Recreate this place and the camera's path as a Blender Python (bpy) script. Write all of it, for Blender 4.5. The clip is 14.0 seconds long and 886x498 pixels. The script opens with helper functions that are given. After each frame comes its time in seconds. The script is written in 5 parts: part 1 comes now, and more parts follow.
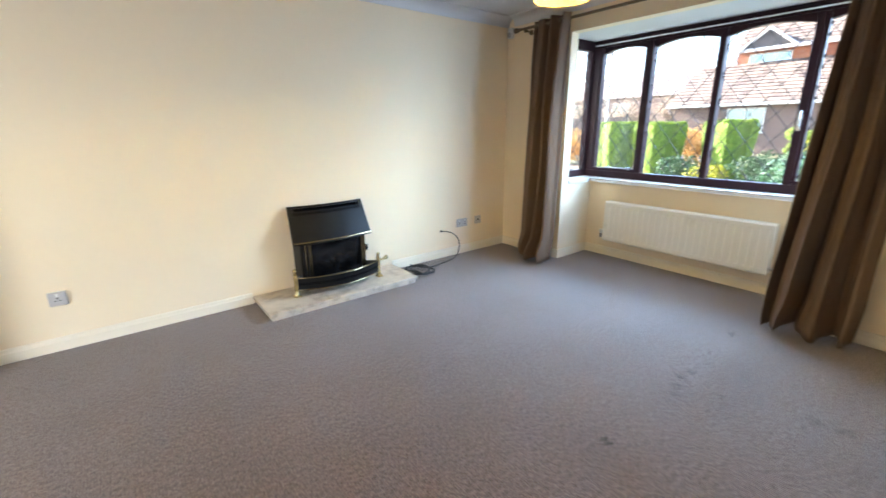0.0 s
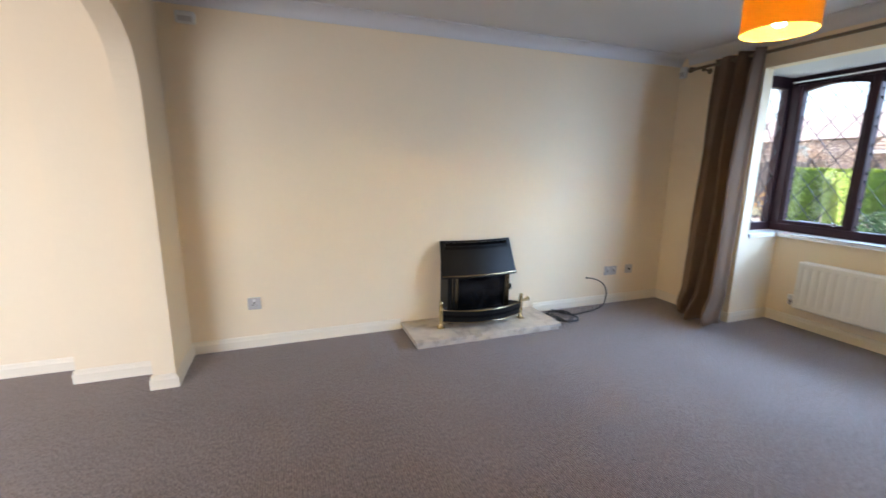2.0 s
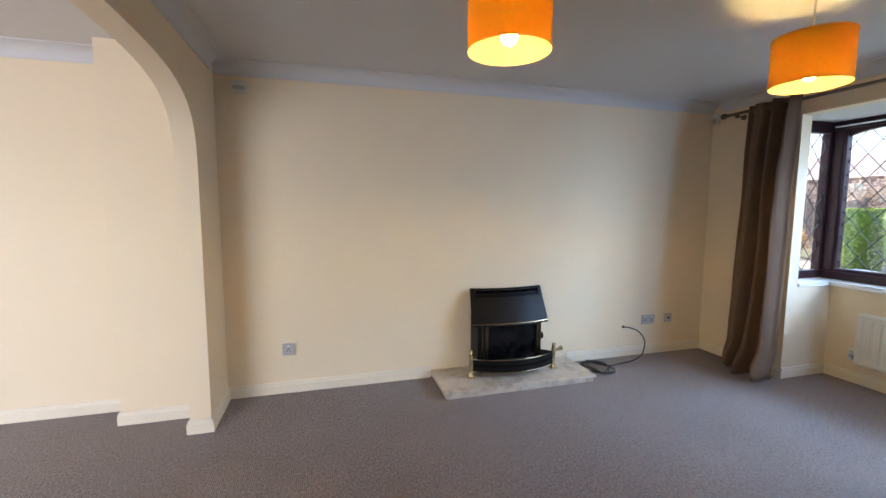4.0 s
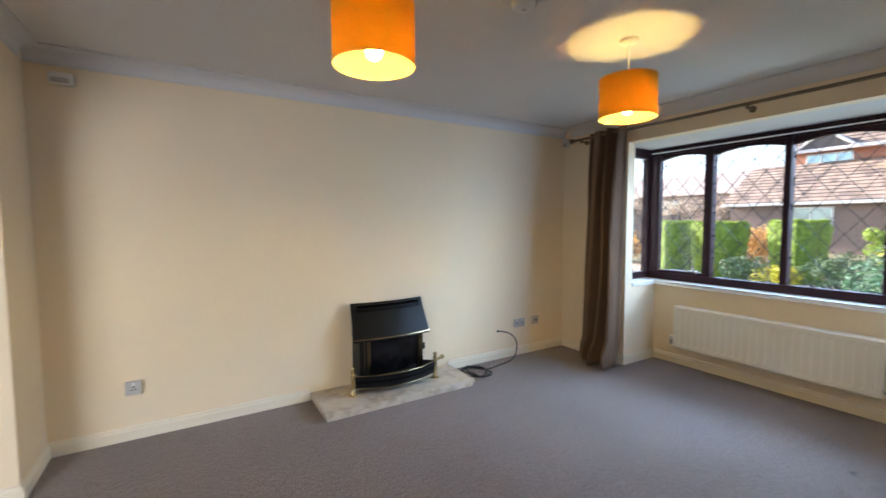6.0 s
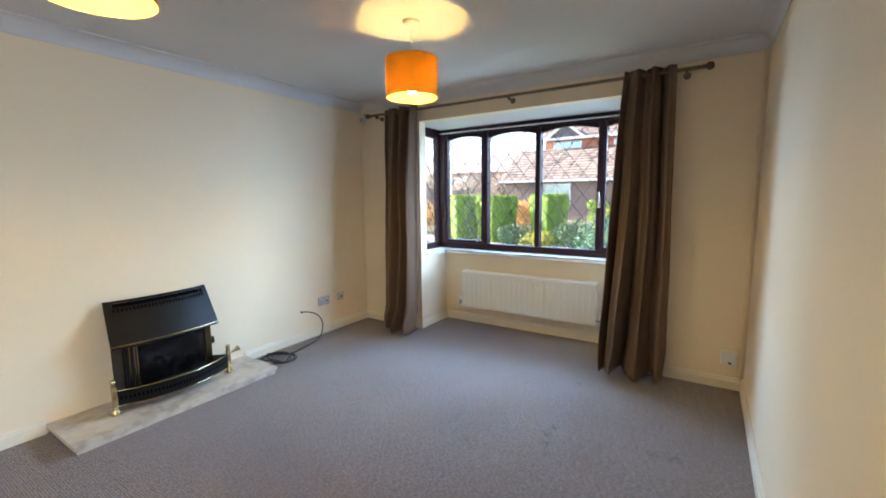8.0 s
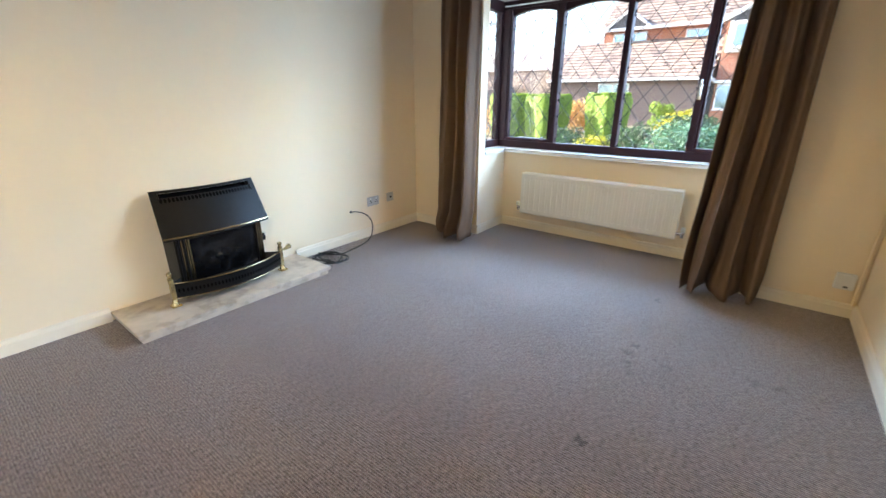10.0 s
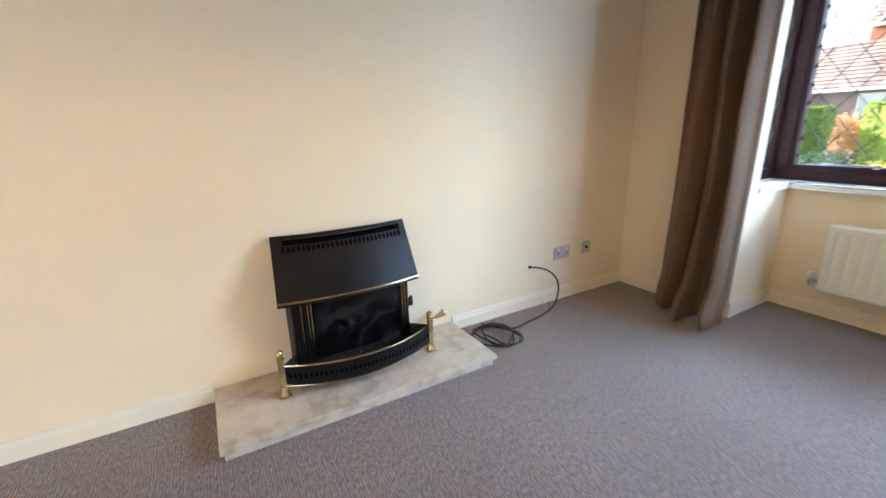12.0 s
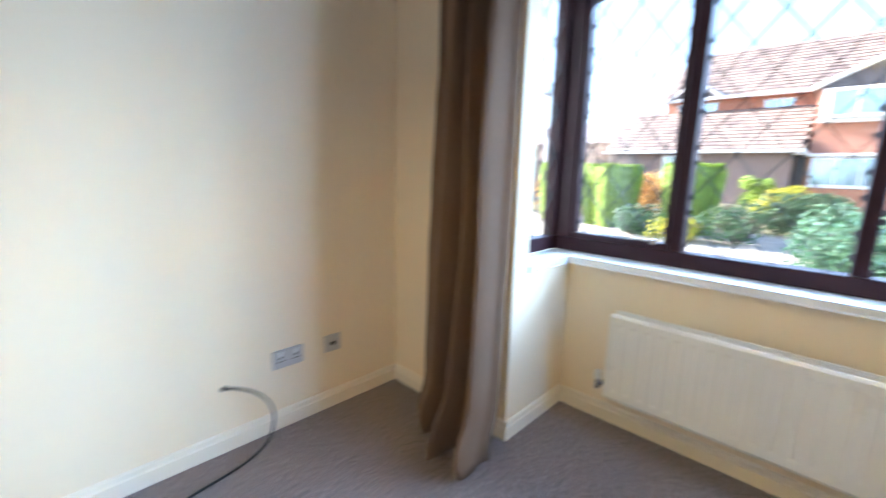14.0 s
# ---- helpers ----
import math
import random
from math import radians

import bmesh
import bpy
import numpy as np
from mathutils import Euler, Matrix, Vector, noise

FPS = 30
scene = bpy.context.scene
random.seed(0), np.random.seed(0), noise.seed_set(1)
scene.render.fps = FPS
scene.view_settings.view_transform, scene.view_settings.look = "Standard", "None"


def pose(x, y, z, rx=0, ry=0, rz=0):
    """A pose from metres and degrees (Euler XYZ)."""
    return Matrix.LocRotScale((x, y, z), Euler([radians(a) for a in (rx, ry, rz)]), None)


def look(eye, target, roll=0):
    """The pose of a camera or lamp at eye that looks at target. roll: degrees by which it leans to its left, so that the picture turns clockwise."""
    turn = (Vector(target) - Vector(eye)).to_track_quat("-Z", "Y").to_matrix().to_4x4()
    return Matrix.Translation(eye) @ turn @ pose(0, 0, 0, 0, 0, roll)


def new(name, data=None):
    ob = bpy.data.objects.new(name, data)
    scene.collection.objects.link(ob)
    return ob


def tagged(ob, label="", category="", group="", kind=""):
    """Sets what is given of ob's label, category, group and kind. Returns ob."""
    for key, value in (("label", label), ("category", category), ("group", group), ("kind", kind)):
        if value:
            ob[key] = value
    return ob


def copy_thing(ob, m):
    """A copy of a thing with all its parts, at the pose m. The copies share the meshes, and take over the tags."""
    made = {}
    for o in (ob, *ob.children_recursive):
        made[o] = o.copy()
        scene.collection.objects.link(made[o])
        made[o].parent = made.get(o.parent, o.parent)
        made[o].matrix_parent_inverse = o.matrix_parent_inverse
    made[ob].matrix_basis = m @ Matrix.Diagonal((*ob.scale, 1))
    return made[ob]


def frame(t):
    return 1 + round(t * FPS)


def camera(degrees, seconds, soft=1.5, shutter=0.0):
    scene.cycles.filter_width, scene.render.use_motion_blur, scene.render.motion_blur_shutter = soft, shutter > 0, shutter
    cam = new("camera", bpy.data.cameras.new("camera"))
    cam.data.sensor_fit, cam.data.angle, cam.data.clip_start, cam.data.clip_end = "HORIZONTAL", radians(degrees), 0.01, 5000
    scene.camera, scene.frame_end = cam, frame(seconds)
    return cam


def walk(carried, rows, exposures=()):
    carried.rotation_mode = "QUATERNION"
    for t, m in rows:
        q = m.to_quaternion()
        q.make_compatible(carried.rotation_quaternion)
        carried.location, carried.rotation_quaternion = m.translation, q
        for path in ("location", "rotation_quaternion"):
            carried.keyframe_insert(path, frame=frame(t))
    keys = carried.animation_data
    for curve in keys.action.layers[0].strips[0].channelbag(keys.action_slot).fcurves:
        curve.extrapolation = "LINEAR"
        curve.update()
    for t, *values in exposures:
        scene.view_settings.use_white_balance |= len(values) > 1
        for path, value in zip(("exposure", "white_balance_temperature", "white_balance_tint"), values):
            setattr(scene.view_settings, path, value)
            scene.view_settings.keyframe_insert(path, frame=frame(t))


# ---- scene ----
cam = camera(94.0, 14.0, shutter=0.5)
PATH = [
    (0, (0.322, 0.271, 1.327), (1.492, 1.792, 0.763), -0.7),
    (0.5, (0.243, 0.36, 1.317), (1.283, 1.982, 0.782), -0.6),
    (1, (0.198, 0.404, 1.32), (1.151, 2.085, 0.802), 0.3),
    (1.5, (0.18, 0.411, 1.331), (1.028, 2.159, 0.858), 0.8),
    (2, (0.162, 0.411, 1.338), (0.846, 2.25, 0.949), 0.7),
    (2.5, (0.141, 0.402, 1.374), (0.667, 2.305, 1.049), 0.6),
    (4.8, (0.197, 0.374, 1.408), (0.766, 2.285, 1.251), 0.3),
    (5, (0.196, 0.373, 1.409), (0.838, 2.261, 1.256), 0.2),
    (5.5, (0.209, 0.363, 1.408), (1.045, 2.174, 1.266), 0.0),
    (6, (0.234, 0.35, 1.392), (1.27, 2.056, 1.265), -0.2),
    (6.5, (0.266, 0.34, 1.406), (1.509, 1.901, 1.271), -0.4),
    (7, (0.284, 0.322, 1.402), (1.713, 1.713, 1.258), -0.6),
    (7.5, (0.307, 0.315, 1.399), (1.889, 1.527, 1.227), -0.7),
    (8, (0.308, 0.322, 1.398), (1.979, 1.392, 1.144), -0.6),
    (8.2, (0.305, 0.337, 1.393), (1.967, 1.395, 1.046), -0.5),
    (10.5, (0.52, 0.902, 1.259), (1.967, 2.091, 0.557), -0.3),
    (11, (0.627, 1.189, 1.279), (1.941, 2.561, 0.653), -0.5),
    (11.5, (0.852, 1.457, 1.187), (1.952, 3.017, 0.59), -1.6),
    (12, (1.099, 1.647, 1.183), (2.045, 3.316, 0.621), -1.6),
    (12.5, (1.346, 1.812, 1.166), (2.101, 3.581, 0.618), -2.4),
    (13, (1.601, 1.864, 1.131), (2.239, 3.679, 0.585), -2.0),
    (13.5, (2.009, 1.861, 1.189), (2.94, 3.558, 0.689), 0.8),
    (14, (2.361, 1.857, 1.213), (3.77, 3.224, 0.831), 1.3),
]
walk(cam, [(t, look(eye, target, roll)) for t, eye, target, roll in PATH],
     exposures=[(0, 2.42, 6200, 10), (1.5, 2.02, 6200, 13), (2.5, 1.92, 6250, 19), (5, 1.63, 6200, 15), (6.5, 1.85, 6450, 13), (8, 2.06, 6100, 11),
                (10.5, 2.28, 6400, 12), (11.5, 2.2, 6650, 13), (12.5, 2.2, 6450, 16), (13, 2.32, 6350, 17), (13.5, 2.38, 5950, 13), (14, 2.40, 5850, 13)])

# ---- light ----
world = bpy.data.worlds.new("world")
scene.world = world
world.use_nodes = True
wn = world.node_tree
sky = wn.nodes.new("ShaderNodeTexSky")
sky.sky_type = "NISHITA"
sky.sun_disc = False
sky.sun_elevation = radians(25.3)
sky.sun_rotation = radians(-6.0)
sky.air_density, sky.dust_density, sky.ozone_density = 1.0, 1.6, 2.0
wn.links.new(sky.outputs[0], wn.nodes["Background"].inputs[0])
wn.nodes["Background"].inputs[1].default_value = 0.15

sun_data = bpy.data.lights.new("sun", "SUN")
sun_data.energy, sun_data.angle, sun_data.color = 5.0, radians(0.6), (1.0, 0.93, 0.82)
sun = new("sun", sun_data)
sun.matrix_world = look((-0.9, 8.6, 4.1), (0, 0, 0))



def unseen_sky_lamp(name, at, target, width, height, watts, colour, spread=180):
    """An unseen area lamp added to stand in for skylight through a window."""
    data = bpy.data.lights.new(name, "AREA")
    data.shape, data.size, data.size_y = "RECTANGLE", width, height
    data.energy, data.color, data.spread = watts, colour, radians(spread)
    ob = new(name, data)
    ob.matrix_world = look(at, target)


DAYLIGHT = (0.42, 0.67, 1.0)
# Added fill lamps: three unseen in the garden air, two at window openings.
unseen_sky_lamp("bay_sky_fill", (7.4, 2.9, 3.98), (3.6, 1.79, 0.95), 11.0, 1.2, 560, DAYLIGHT)
unseen_sky_lamp("bay_south_sky_fill", (6.3, -1.0, 2.35), (3.0, 2.6, 1.2), 2.6, 1.9, 118, (0.50, 0.72, 1.0))
unseen_sky_lamp("bay_north_sky_fill", (7.6, 8.0, 2.3), (2.5, 0.5, 1.2), 2.4, 2.2, 200, DAYLIGHT)
unseen_sky_lamp("bay_side_sky_fill", (4.14, 0.66, 1.46), (3.2, 2.6, 0.85), 0.40, 1.14, 3, (0.38, 0.62, 1.0), 120)
unseen_sky_lamp("patio_sky_fill", (-2.4, -0.35, 1.15), (-2.4, 3.0, 0.6), 2.1, 1.9, 23, (0.88, 0.93, 1.0), 130)


# ---- materials ----
def nodes_of(name):
    m = bpy.data.materials.new(name)
    m.use_nodes = True
    return m, m.node_tree.nodes, m.node_tree.links, m.node_tree.nodes["Principled BSDF"]


def paint(name, colour, rough=0.6, metal=0.0, vary=0.08, scale=6.0, bump=0.0, bump_scale=120.0, spec=0.5, coat=0.0, per_object=0.0):
    """A surface with variation at two scales and fine relief."""
    m, n, l, b = nodes_of(name)
    pos = n.new("ShaderNodeTexCoord")
    big = n.new("ShaderNodeTexNoise")
    big.inputs["Scale"].default_value, big.inputs["Detail"].default_value = scale, 6
    small = n.new("ShaderNodeTexNoise")
    small.inputs["Scale"].default_value, small.inputs["Detail"].default_value = scale * 14, 3
    for t in (big, small):
        l.new(pos.outputs["Object"], t.inputs["Vector"])
    add = n.new("ShaderNodeMath")
    add.operation = "MULTIPLY_ADD"
    l.new(small.outputs["Fac"], add.inputs[0])
    add.inputs[1].default_value = 0.4
    l.new(big.outputs["Fac"], add.inputs[2])
    last = add
    if per_object:
        info = n.new("ShaderNodeObjectInfo")
        last = n.new("ShaderNodeMath")
        last.operation = "MULTIPLY_ADD"
        l.new(info.outputs["Random"], last.inputs[0])
        last.inputs[1].default_value = per_object
        l.new(add.outputs[0], last.inputs[2])
    ramp = n.new("ShaderNodeValToRGB")
    e = ramp.color_ramp.elements
    e[0].position, e[1].position = 0.35, 1.05 + per_object
    e[0].color = (*[c * (1 - vary) for c in colour], 1)
    e[1].color = (*[min(1, c * (1 + vary)) for c in colour], 1)
    l.new(last.outputs[0], ramp.inputs[0])
    l.new(ramp.outputs[0], b.inputs["Base Color"])
    rr = n.new("ShaderNodeMapRange")
    rr.inputs["To Min"].default_value, rr.inputs["To Max"].default_value = max(0.02, rough - 0.08), min(1, rough + 0.08)
    l.new(big.outputs["Fac"], rr.inputs["Value"])
    l.new(rr.outputs[0], b.inputs["Roughness"])
    b.inputs["Metallic"].default_value = metal
    b.inputs["Specular IOR Level"].default_value = spec
    b.inputs["Coat Weight"].default_value = coat
    if bump:
        t = n.new("ShaderNodeTexNoise")
        t.inputs["Scale"].default_value, t.inputs["Detail"].default_value = bump_scale, 4
        l.new(pos.outputs["Object"], t.inputs["Vector"])
        bp = n.new("ShaderNodeBump")
        bp.inputs["Strength"].default_value, bp.inputs["Distance"].default_value = bump, 0.004
        l.new(t.outputs["Fac"], bp.inputs["Height"])
        l.new(bp.outputs[0], b.inputs["Normal"])
    return m


def carpet_material():
    """Grey-brown loop pile in close ribs, trodden lighter and darker, with a few dark marks."""
    m, n, l, b = nodes_of("carpet_pile")
    pos = n.new("ShaderNodeTexCoord")
    rows = n.new("ShaderNodeTexWave")
    rows.bands_direction = "X"
    rows.inputs["Scale"].default_value = 30
    rows.inputs["Distortion"].default_value, rows.inputs["Detail"].default_value = 1.5, 2.0
    rows.inputs["Detail Scale"].default_value = 5
    l.new(pos.outputs["Object"], rows.inputs["Vector"])
    loops = n.new("ShaderNodeTexWave")
    loops.bands_direction = "Y"
    loops.inputs["Scale"].default_value = 36
    loops.inputs["Distortion"].default_value, loops.inputs["Detail"].default_value = 4.0, 2.5
    loops.inputs["Detail Scale"].default_value = 6
    l.new(pos.outputs["Object"], loops.inputs["Vector"])
    knit = n.new("ShaderNodeMath")
    knit.operation = "MULTIPLY"
    l.new(rows.outputs["Fac"], knit.inputs[0])
    l.new(loops.outputs["Fac"], knit.inputs[1])
    tread = n.new("ShaderNodeTexNoise")
    tread.inputs["Scale"].default_value, tread.inputs["Detail"].default_value = 1.6, 5
    tread.inputs["Roughness"].default_value = 0.6
    l.new(pos.outputs["Object"], tread.inputs["Vector"])
    fleck = n.new("ShaderNodeTexNoise")
    fleck.inputs["Scale"].default_value, fleck.inputs["Detail"].default_value = 82, 3
    stretch = n.new("ShaderNodeMapping")
    stretch.inputs["Scale"].default_value = (1.3, 0.62, 1)
    l.new(pos.outputs["Object"], stretch.inputs["Vector"])
    l.new(stretch.outputs[0], fleck.inputs["Vector"])
    mix1 = n.new("ShaderNodeMix")
    mix1.data_type = "RGBA"
    mix1.inputs["A"].default_value, mix1.inputs["B"].default_value = (0.114, 0.085, 0.079, 1), (0.352, 0.269, 0.250, 1)
    blend = n.new("ShaderNodeMath")
    blend.operation = "MULTIPLY_ADD"
    blend.inputs[1].default_value = 0.75
    l.new(knit.outputs[0], blend.inputs[0])
    half = n.new("ShaderNodeMath")
    half.operation = "MULTIPLY_ADD"
    half.inputs[1].default_value, half.inputs[2].default_value = 2.5, -1.0
    l.new(fleck.outputs["Fac"], half.inputs[0])
    l.new(half.outputs[0], blend.inputs[2])
    l.new(blend.outputs[0], mix1.inputs["Factor"])
    mix2 = n.new("ShaderNodeMix")
    mix2.data_type, mix2.blend_type = "RGBA", "MULTIPLY"
    mix2.inputs["Factor"].default_value = 1.0
    ramp = n.new("ShaderNodeValToRGB")
    ramp.color_ramp.elements[0].position, ramp.color_ramp.elements[1].position = 0.3, 0.72
    ramp.color_ramp.elements[0].color, ramp.color_ramp.elements[1].color = (0.8, 0.79, 0.78, 1), (1, 1, 1, 1)
    l.new(tread.outputs["Fac"], ramp.inputs[0])
    l.new(mix1.outputs["Result"], mix2.inputs["A"])
    l.new(ramp.outputs[0], mix2.inputs["B"])
    last = mix2.outputs["Result"]
    warp = n.new("ShaderNodeVectorMath")
    warp.operation = "MULTIPLY_ADD"
    wob = n.new("ShaderNodeTexNoise")
    wob.inputs["Scale"].default_value = 30
    l.new(pos.outputs["Object"], wob.inputs["Vector"])
    l.new(wob.outputs["Color"], warp.inputs[0])
    warp.inputs[1].default_value = (0.10, 0.10, 0)
    l.new(pos.outputs["Object"], warp.inputs[2])
    for x, y, r, dark in ((2.552, 1.038, 0.026, 0.40), (2.642, 1.029, 0.022, 0.40), (2.456, 1.016, 0.024, 0.55), (2.533, 0.844, 0.020, 0.62), (1.791, 1.026, 0.024, 0.40),
                          (3.311, 1.053, 0.024, 0.35), (2.652, 0.496, 0.028, 0.60), (2.673, 0.395, 0.032, 0.62), (2.36, 0.988, 0.018, 0.65), (2.25, 1.40, 0.06, 0.85)):
        d = n.new("ShaderNodeVectorMath")
        d.operation = "DISTANCE"
        d.inputs[1].default_value = (x + 0.05, y + 0.05, 0)
        l.new(warp.outputs[0], d.inputs[0])
        mr = n.new("ShaderNodeMapRange")
        mr.inputs["From Min"].default_value, mr.inputs["From Max"].default_value = r * 0.5, r * 1.4
        mr.inputs["To Min"].default_value, mr.inputs["To Max"].default_value = dark, 1.0
        l.new(d.outputs["Value"], mr.inputs["Value"])
        mm = n.new("ShaderNodeMix")
        mm.data_type, mm.blend_type = "RGBA", "MULTIPLY"
        mm.inputs["Factor"].default_value = 1.0
        l.new(last, mm.inputs["A"])
        l.new(mr.outputs[0], mm.inputs["B"])
        last = mm.outputs["Result"]
    l.new(last, b.inputs["Base Color"])
    b.inputs["Roughness"].default_value = 0.92
    b.inputs["Specular IOR Level"].default_value = 0.25
    b.inputs["Sheen Weight"].default_value = 0.35
    b.inputs["Sheen Roughness"].default_value = 0.5
    hsum = n.new("ShaderNodeMath")
    hsum.operation = "MULTIPLY_ADD"
    hsum.inputs[1].default_value = 0.7
    l.new(loops.outputs["Fac"], hsum.inputs[0])
    l.new(rows.outputs["Fac"], hsum.inputs[2])
    bp = n.new("ShaderNodeBump")
    bp.inputs["Strength"].default_value, bp.inputs["Distance"].default_value = 0.60, 0.005
    l.new(hsum.outputs[0], bp.inputs["Height"])
    l.new(bp.outputs[0], b.inputs["Normal"])
    return m


def cloudy_fire_glass():
    """Dark fire glass with cloudy paler patches in its colour."""
    m, n, l, b = nodes_of("smoked_glass")
    pos = n.new("ShaderNodeTexCoord")
    cloud = n.new("ShaderNodeTexNoise")
    cloud.inputs["Scale"].default_value, cloud.inputs["Detail"].default_value = 7, 4
    cloud.inputs["Distortion"].default_value = 1.6
    l.new(pos.outputs["Object"], cloud.inputs["Vector"])
    ramp = n.new("ShaderNodeValToRGB")
    e = ramp.color_ramp.elements
    e[0].position, e[1].position = 0.46, 0.74
    e[0].color, e[1].color = (0.004, 0.0037, 0.0037, 1), (0.050, 0.044, 0.044, 1)
    l.new(cloud.outputs["Fac"], ramp.inputs[0])
    l.new(ramp.outputs[0], b.inputs["Base Color"])
    b.inputs["Roughness"].default_value = 0.16
    b.inputs["Specular IOR Level"].default_value = 0.18
    b.inputs["Alpha"].default_value = 0.72
    return m


def marble_material():
    m, n, l, b = nodes_of("hearth_marble")
    pos = n.new("ShaderNodeTexCoord")
    cells = n.new("ShaderNodeTexVoronoi")
    cells.inputs["Scale"].default_value = 16
    cells.feature = "SMOOTH_F1"
    cells.inputs["Smoothness"].default_value = 0.75
    warp = n.new("ShaderNodeTexNoise")
    warp.inputs["Scale"].default_value, warp.inputs["Detail"].default_value = 9, 5
    l.new(pos.outputs["Object"], warp.inputs["Vector"])
    add = n.new("ShaderNodeVectorMath")
    add.operation = "MULTIPLY_ADD"
    add.inputs[1].default_value = (0.16, 0.16, 0.16)
    l.new(warp.outputs["Color"], add.inputs[0])
    l.new(pos.outputs["Object"], add.inputs[2])
    l.new(add.outputs[0], cells.inputs["Vector"])
    sep = n.new("ShaderNodeSeparateColor")
    l.new(cells.outputs["Color"], sep.inputs[0])
    soft = n.new("ShaderNodeTexNoise")
    soft.inputs["Scale"].default_value, soft.inputs["Detail"].default_value = 11, 8
    l.new(pos.outputs["Object"], soft.inputs["Vector"])
    mixf = n.new("ShaderNodeMath")
    mixf.operation = "MULTIPLY_ADD"
    mixf.inputs[1].default_value = 0.36
    l.new(sep.outputs[0], mixf.inputs[0])
    l.new(soft.outputs["Fac"], mixf.inputs[2])
    ramp = n.new("ShaderNodeValToRGB")
    e = ramp.color_ramp.elements
    e[0].position, e[1].position = 0.44, 0.86
    e[0].color, e[1].color = (0.41, 0.335, 0.26, 1), (0.62, 0.535, 0.43, 1)
    mid = e.new(0.62)
    mid.color = (0.54, 0.46, 0.37, 1)
    l.new(mixf.outputs[0], ramp.inputs[0])
    l.new(ramp.outputs[0], b.inputs["Base Color"])
    b.inputs["Roughness"].default_value = 0.28
    return m


def cloth_material(name, dark, light, through_share):
    """Shade fabric that lets part of the bulb's light through."""
    m, n, l, b = nodes_of(name)
    pos = n.new("ShaderNodeTexCoord")
    weave = n.new("ShaderNodeTexNoise")
    weave.inputs["Scale"].default_value, weave.inputs["Detail"].default_value = 160, 3
    l.new(pos.outputs["Object"], weave.inputs["Vector"])
    ramp = n.new("ShaderNodeValToRGB")
    ramp.color_ramp.elements[0].color, ramp.color_ramp.elements[1].color = (*dark, 1), (*light, 1)
    l.new(weave.outputs["Fac"], ramp.inputs[0])
    l.new(ramp.outputs[0], b.inputs["Base Color"])
    b.inputs["Roughness"].default_value = 0.85
    tr = n.new("ShaderNodeBsdfTranslucent")
    l.new(ramp.outputs[0], tr.inputs["Color"])
    mix = n.new("ShaderNodeMixShader")
    mix.inputs[0].default_value = through_share
    l.new(b.outputs[0], mix.inputs[1])
    l.new(tr.outputs[0], mix.inputs[2])
    l.new(mix.outputs[0], n["Material Output"].inputs["Surface"])
    return m


def glass_material(name, tint=(1, 1, 1), gloss=0.03):
    """Flat clear glass: straight through, with Fresnel gloss."""
    m, n, l, b = nodes_of(name)
    out = n["Material Output"]
    tp = n.new("ShaderNodeBsdfTransparent")
    tp.inputs[0].default_value = (*tint, 1)
    gl = n.new("ShaderNodeBsdfGlossy")
    gl.inputs["Roughness"].default_value = gloss
    lw = n.new("ShaderNodeLayerWeight")
    pw = n.new("ShaderNodeMath")
    pw.operation, pw.inputs[1].default_value = "POWER", 5.0
    l.new(lw.outputs["Facing"], pw.inputs[0])
    fr = n.new("ShaderNodeMath")
    fr.operation, fr.inputs[1].default_value, fr.inputs[2].default_value = "MULTIPLY_ADD", 0.9, 0.035
    l.new(pw.outputs[0], fr.inputs[0])
    mix = n.new("ShaderNodeMixShader")
    l.new(fr.outputs[0], mix.inputs[0])
    l.new(tp.outputs[0], mix.inputs[1])
    l.new(gl.outputs[0], mix.inputs[2])
    l.new(mix.outputs[0], out.inputs["Surface"])
    n.remove(b)
    return m


def glow(name, colour, strength):
    m, n, l, b = nodes_of(name)
    b.inputs["Base Color"].default_value = (0.9, 0.85, 0.75, 1)
    b.inputs["Emission Color"].default_value = (*colour, 1)
    b.inputs["Emission Strength"].default_value = strength
    return m


def brick_material(name, c1, c2, mortar):
    m, n, l, b = nodes_of(name)
    pos = n.new("ShaderNodeTexCoord")
    sep = n.new("ShaderNodeSeparateXYZ")
    l.new(pos.outputs["Object"], sep.inputs[0])
    add = n.new("ShaderNodeMath")
    l.new(sep.outputs["X"], add.inputs[0])
    l.new(sep.outputs["Y"], add.inputs[1])
    comb = n.new("ShaderNodeCombineXYZ")
    l.new(add.outputs[0], comb.inputs[0])
    l.new(sep.outputs["Z"], comb.inputs[1])
    t = n.new("ShaderNodeTexBrick")
    t.inputs["Scale"].default_value = 1.0
    t.inputs["Brick Width"].default_value, t.inputs["Row Height"].default_value, t.inputs["Mortar Size"].default_value = 0.225, 0.075, 0.006
    t.inputs["Color1"].default_value, t.inputs["Color2"].default_value, t.inputs["Mortar"].default_value = (*c1, 1), (*c2, 1), (*mortar, 1)
    l.new(comb.outputs[0], t.inputs["Vector"])
    l.new(t.outputs["Color"], b.inputs["Base Color"])
    bp = n.new("ShaderNodeBump")
    bp.inputs["Strength"].default_value, bp.inputs["Distance"].default_value = 0.6, 0.01
    bp.invert = True
    l.new(t.outputs["Fac"], bp.inputs["Height"])
    l.new(bp.outputs[0], b.inputs["Normal"])
    b.inputs["Roughness"].default_value = 0.9
    return m


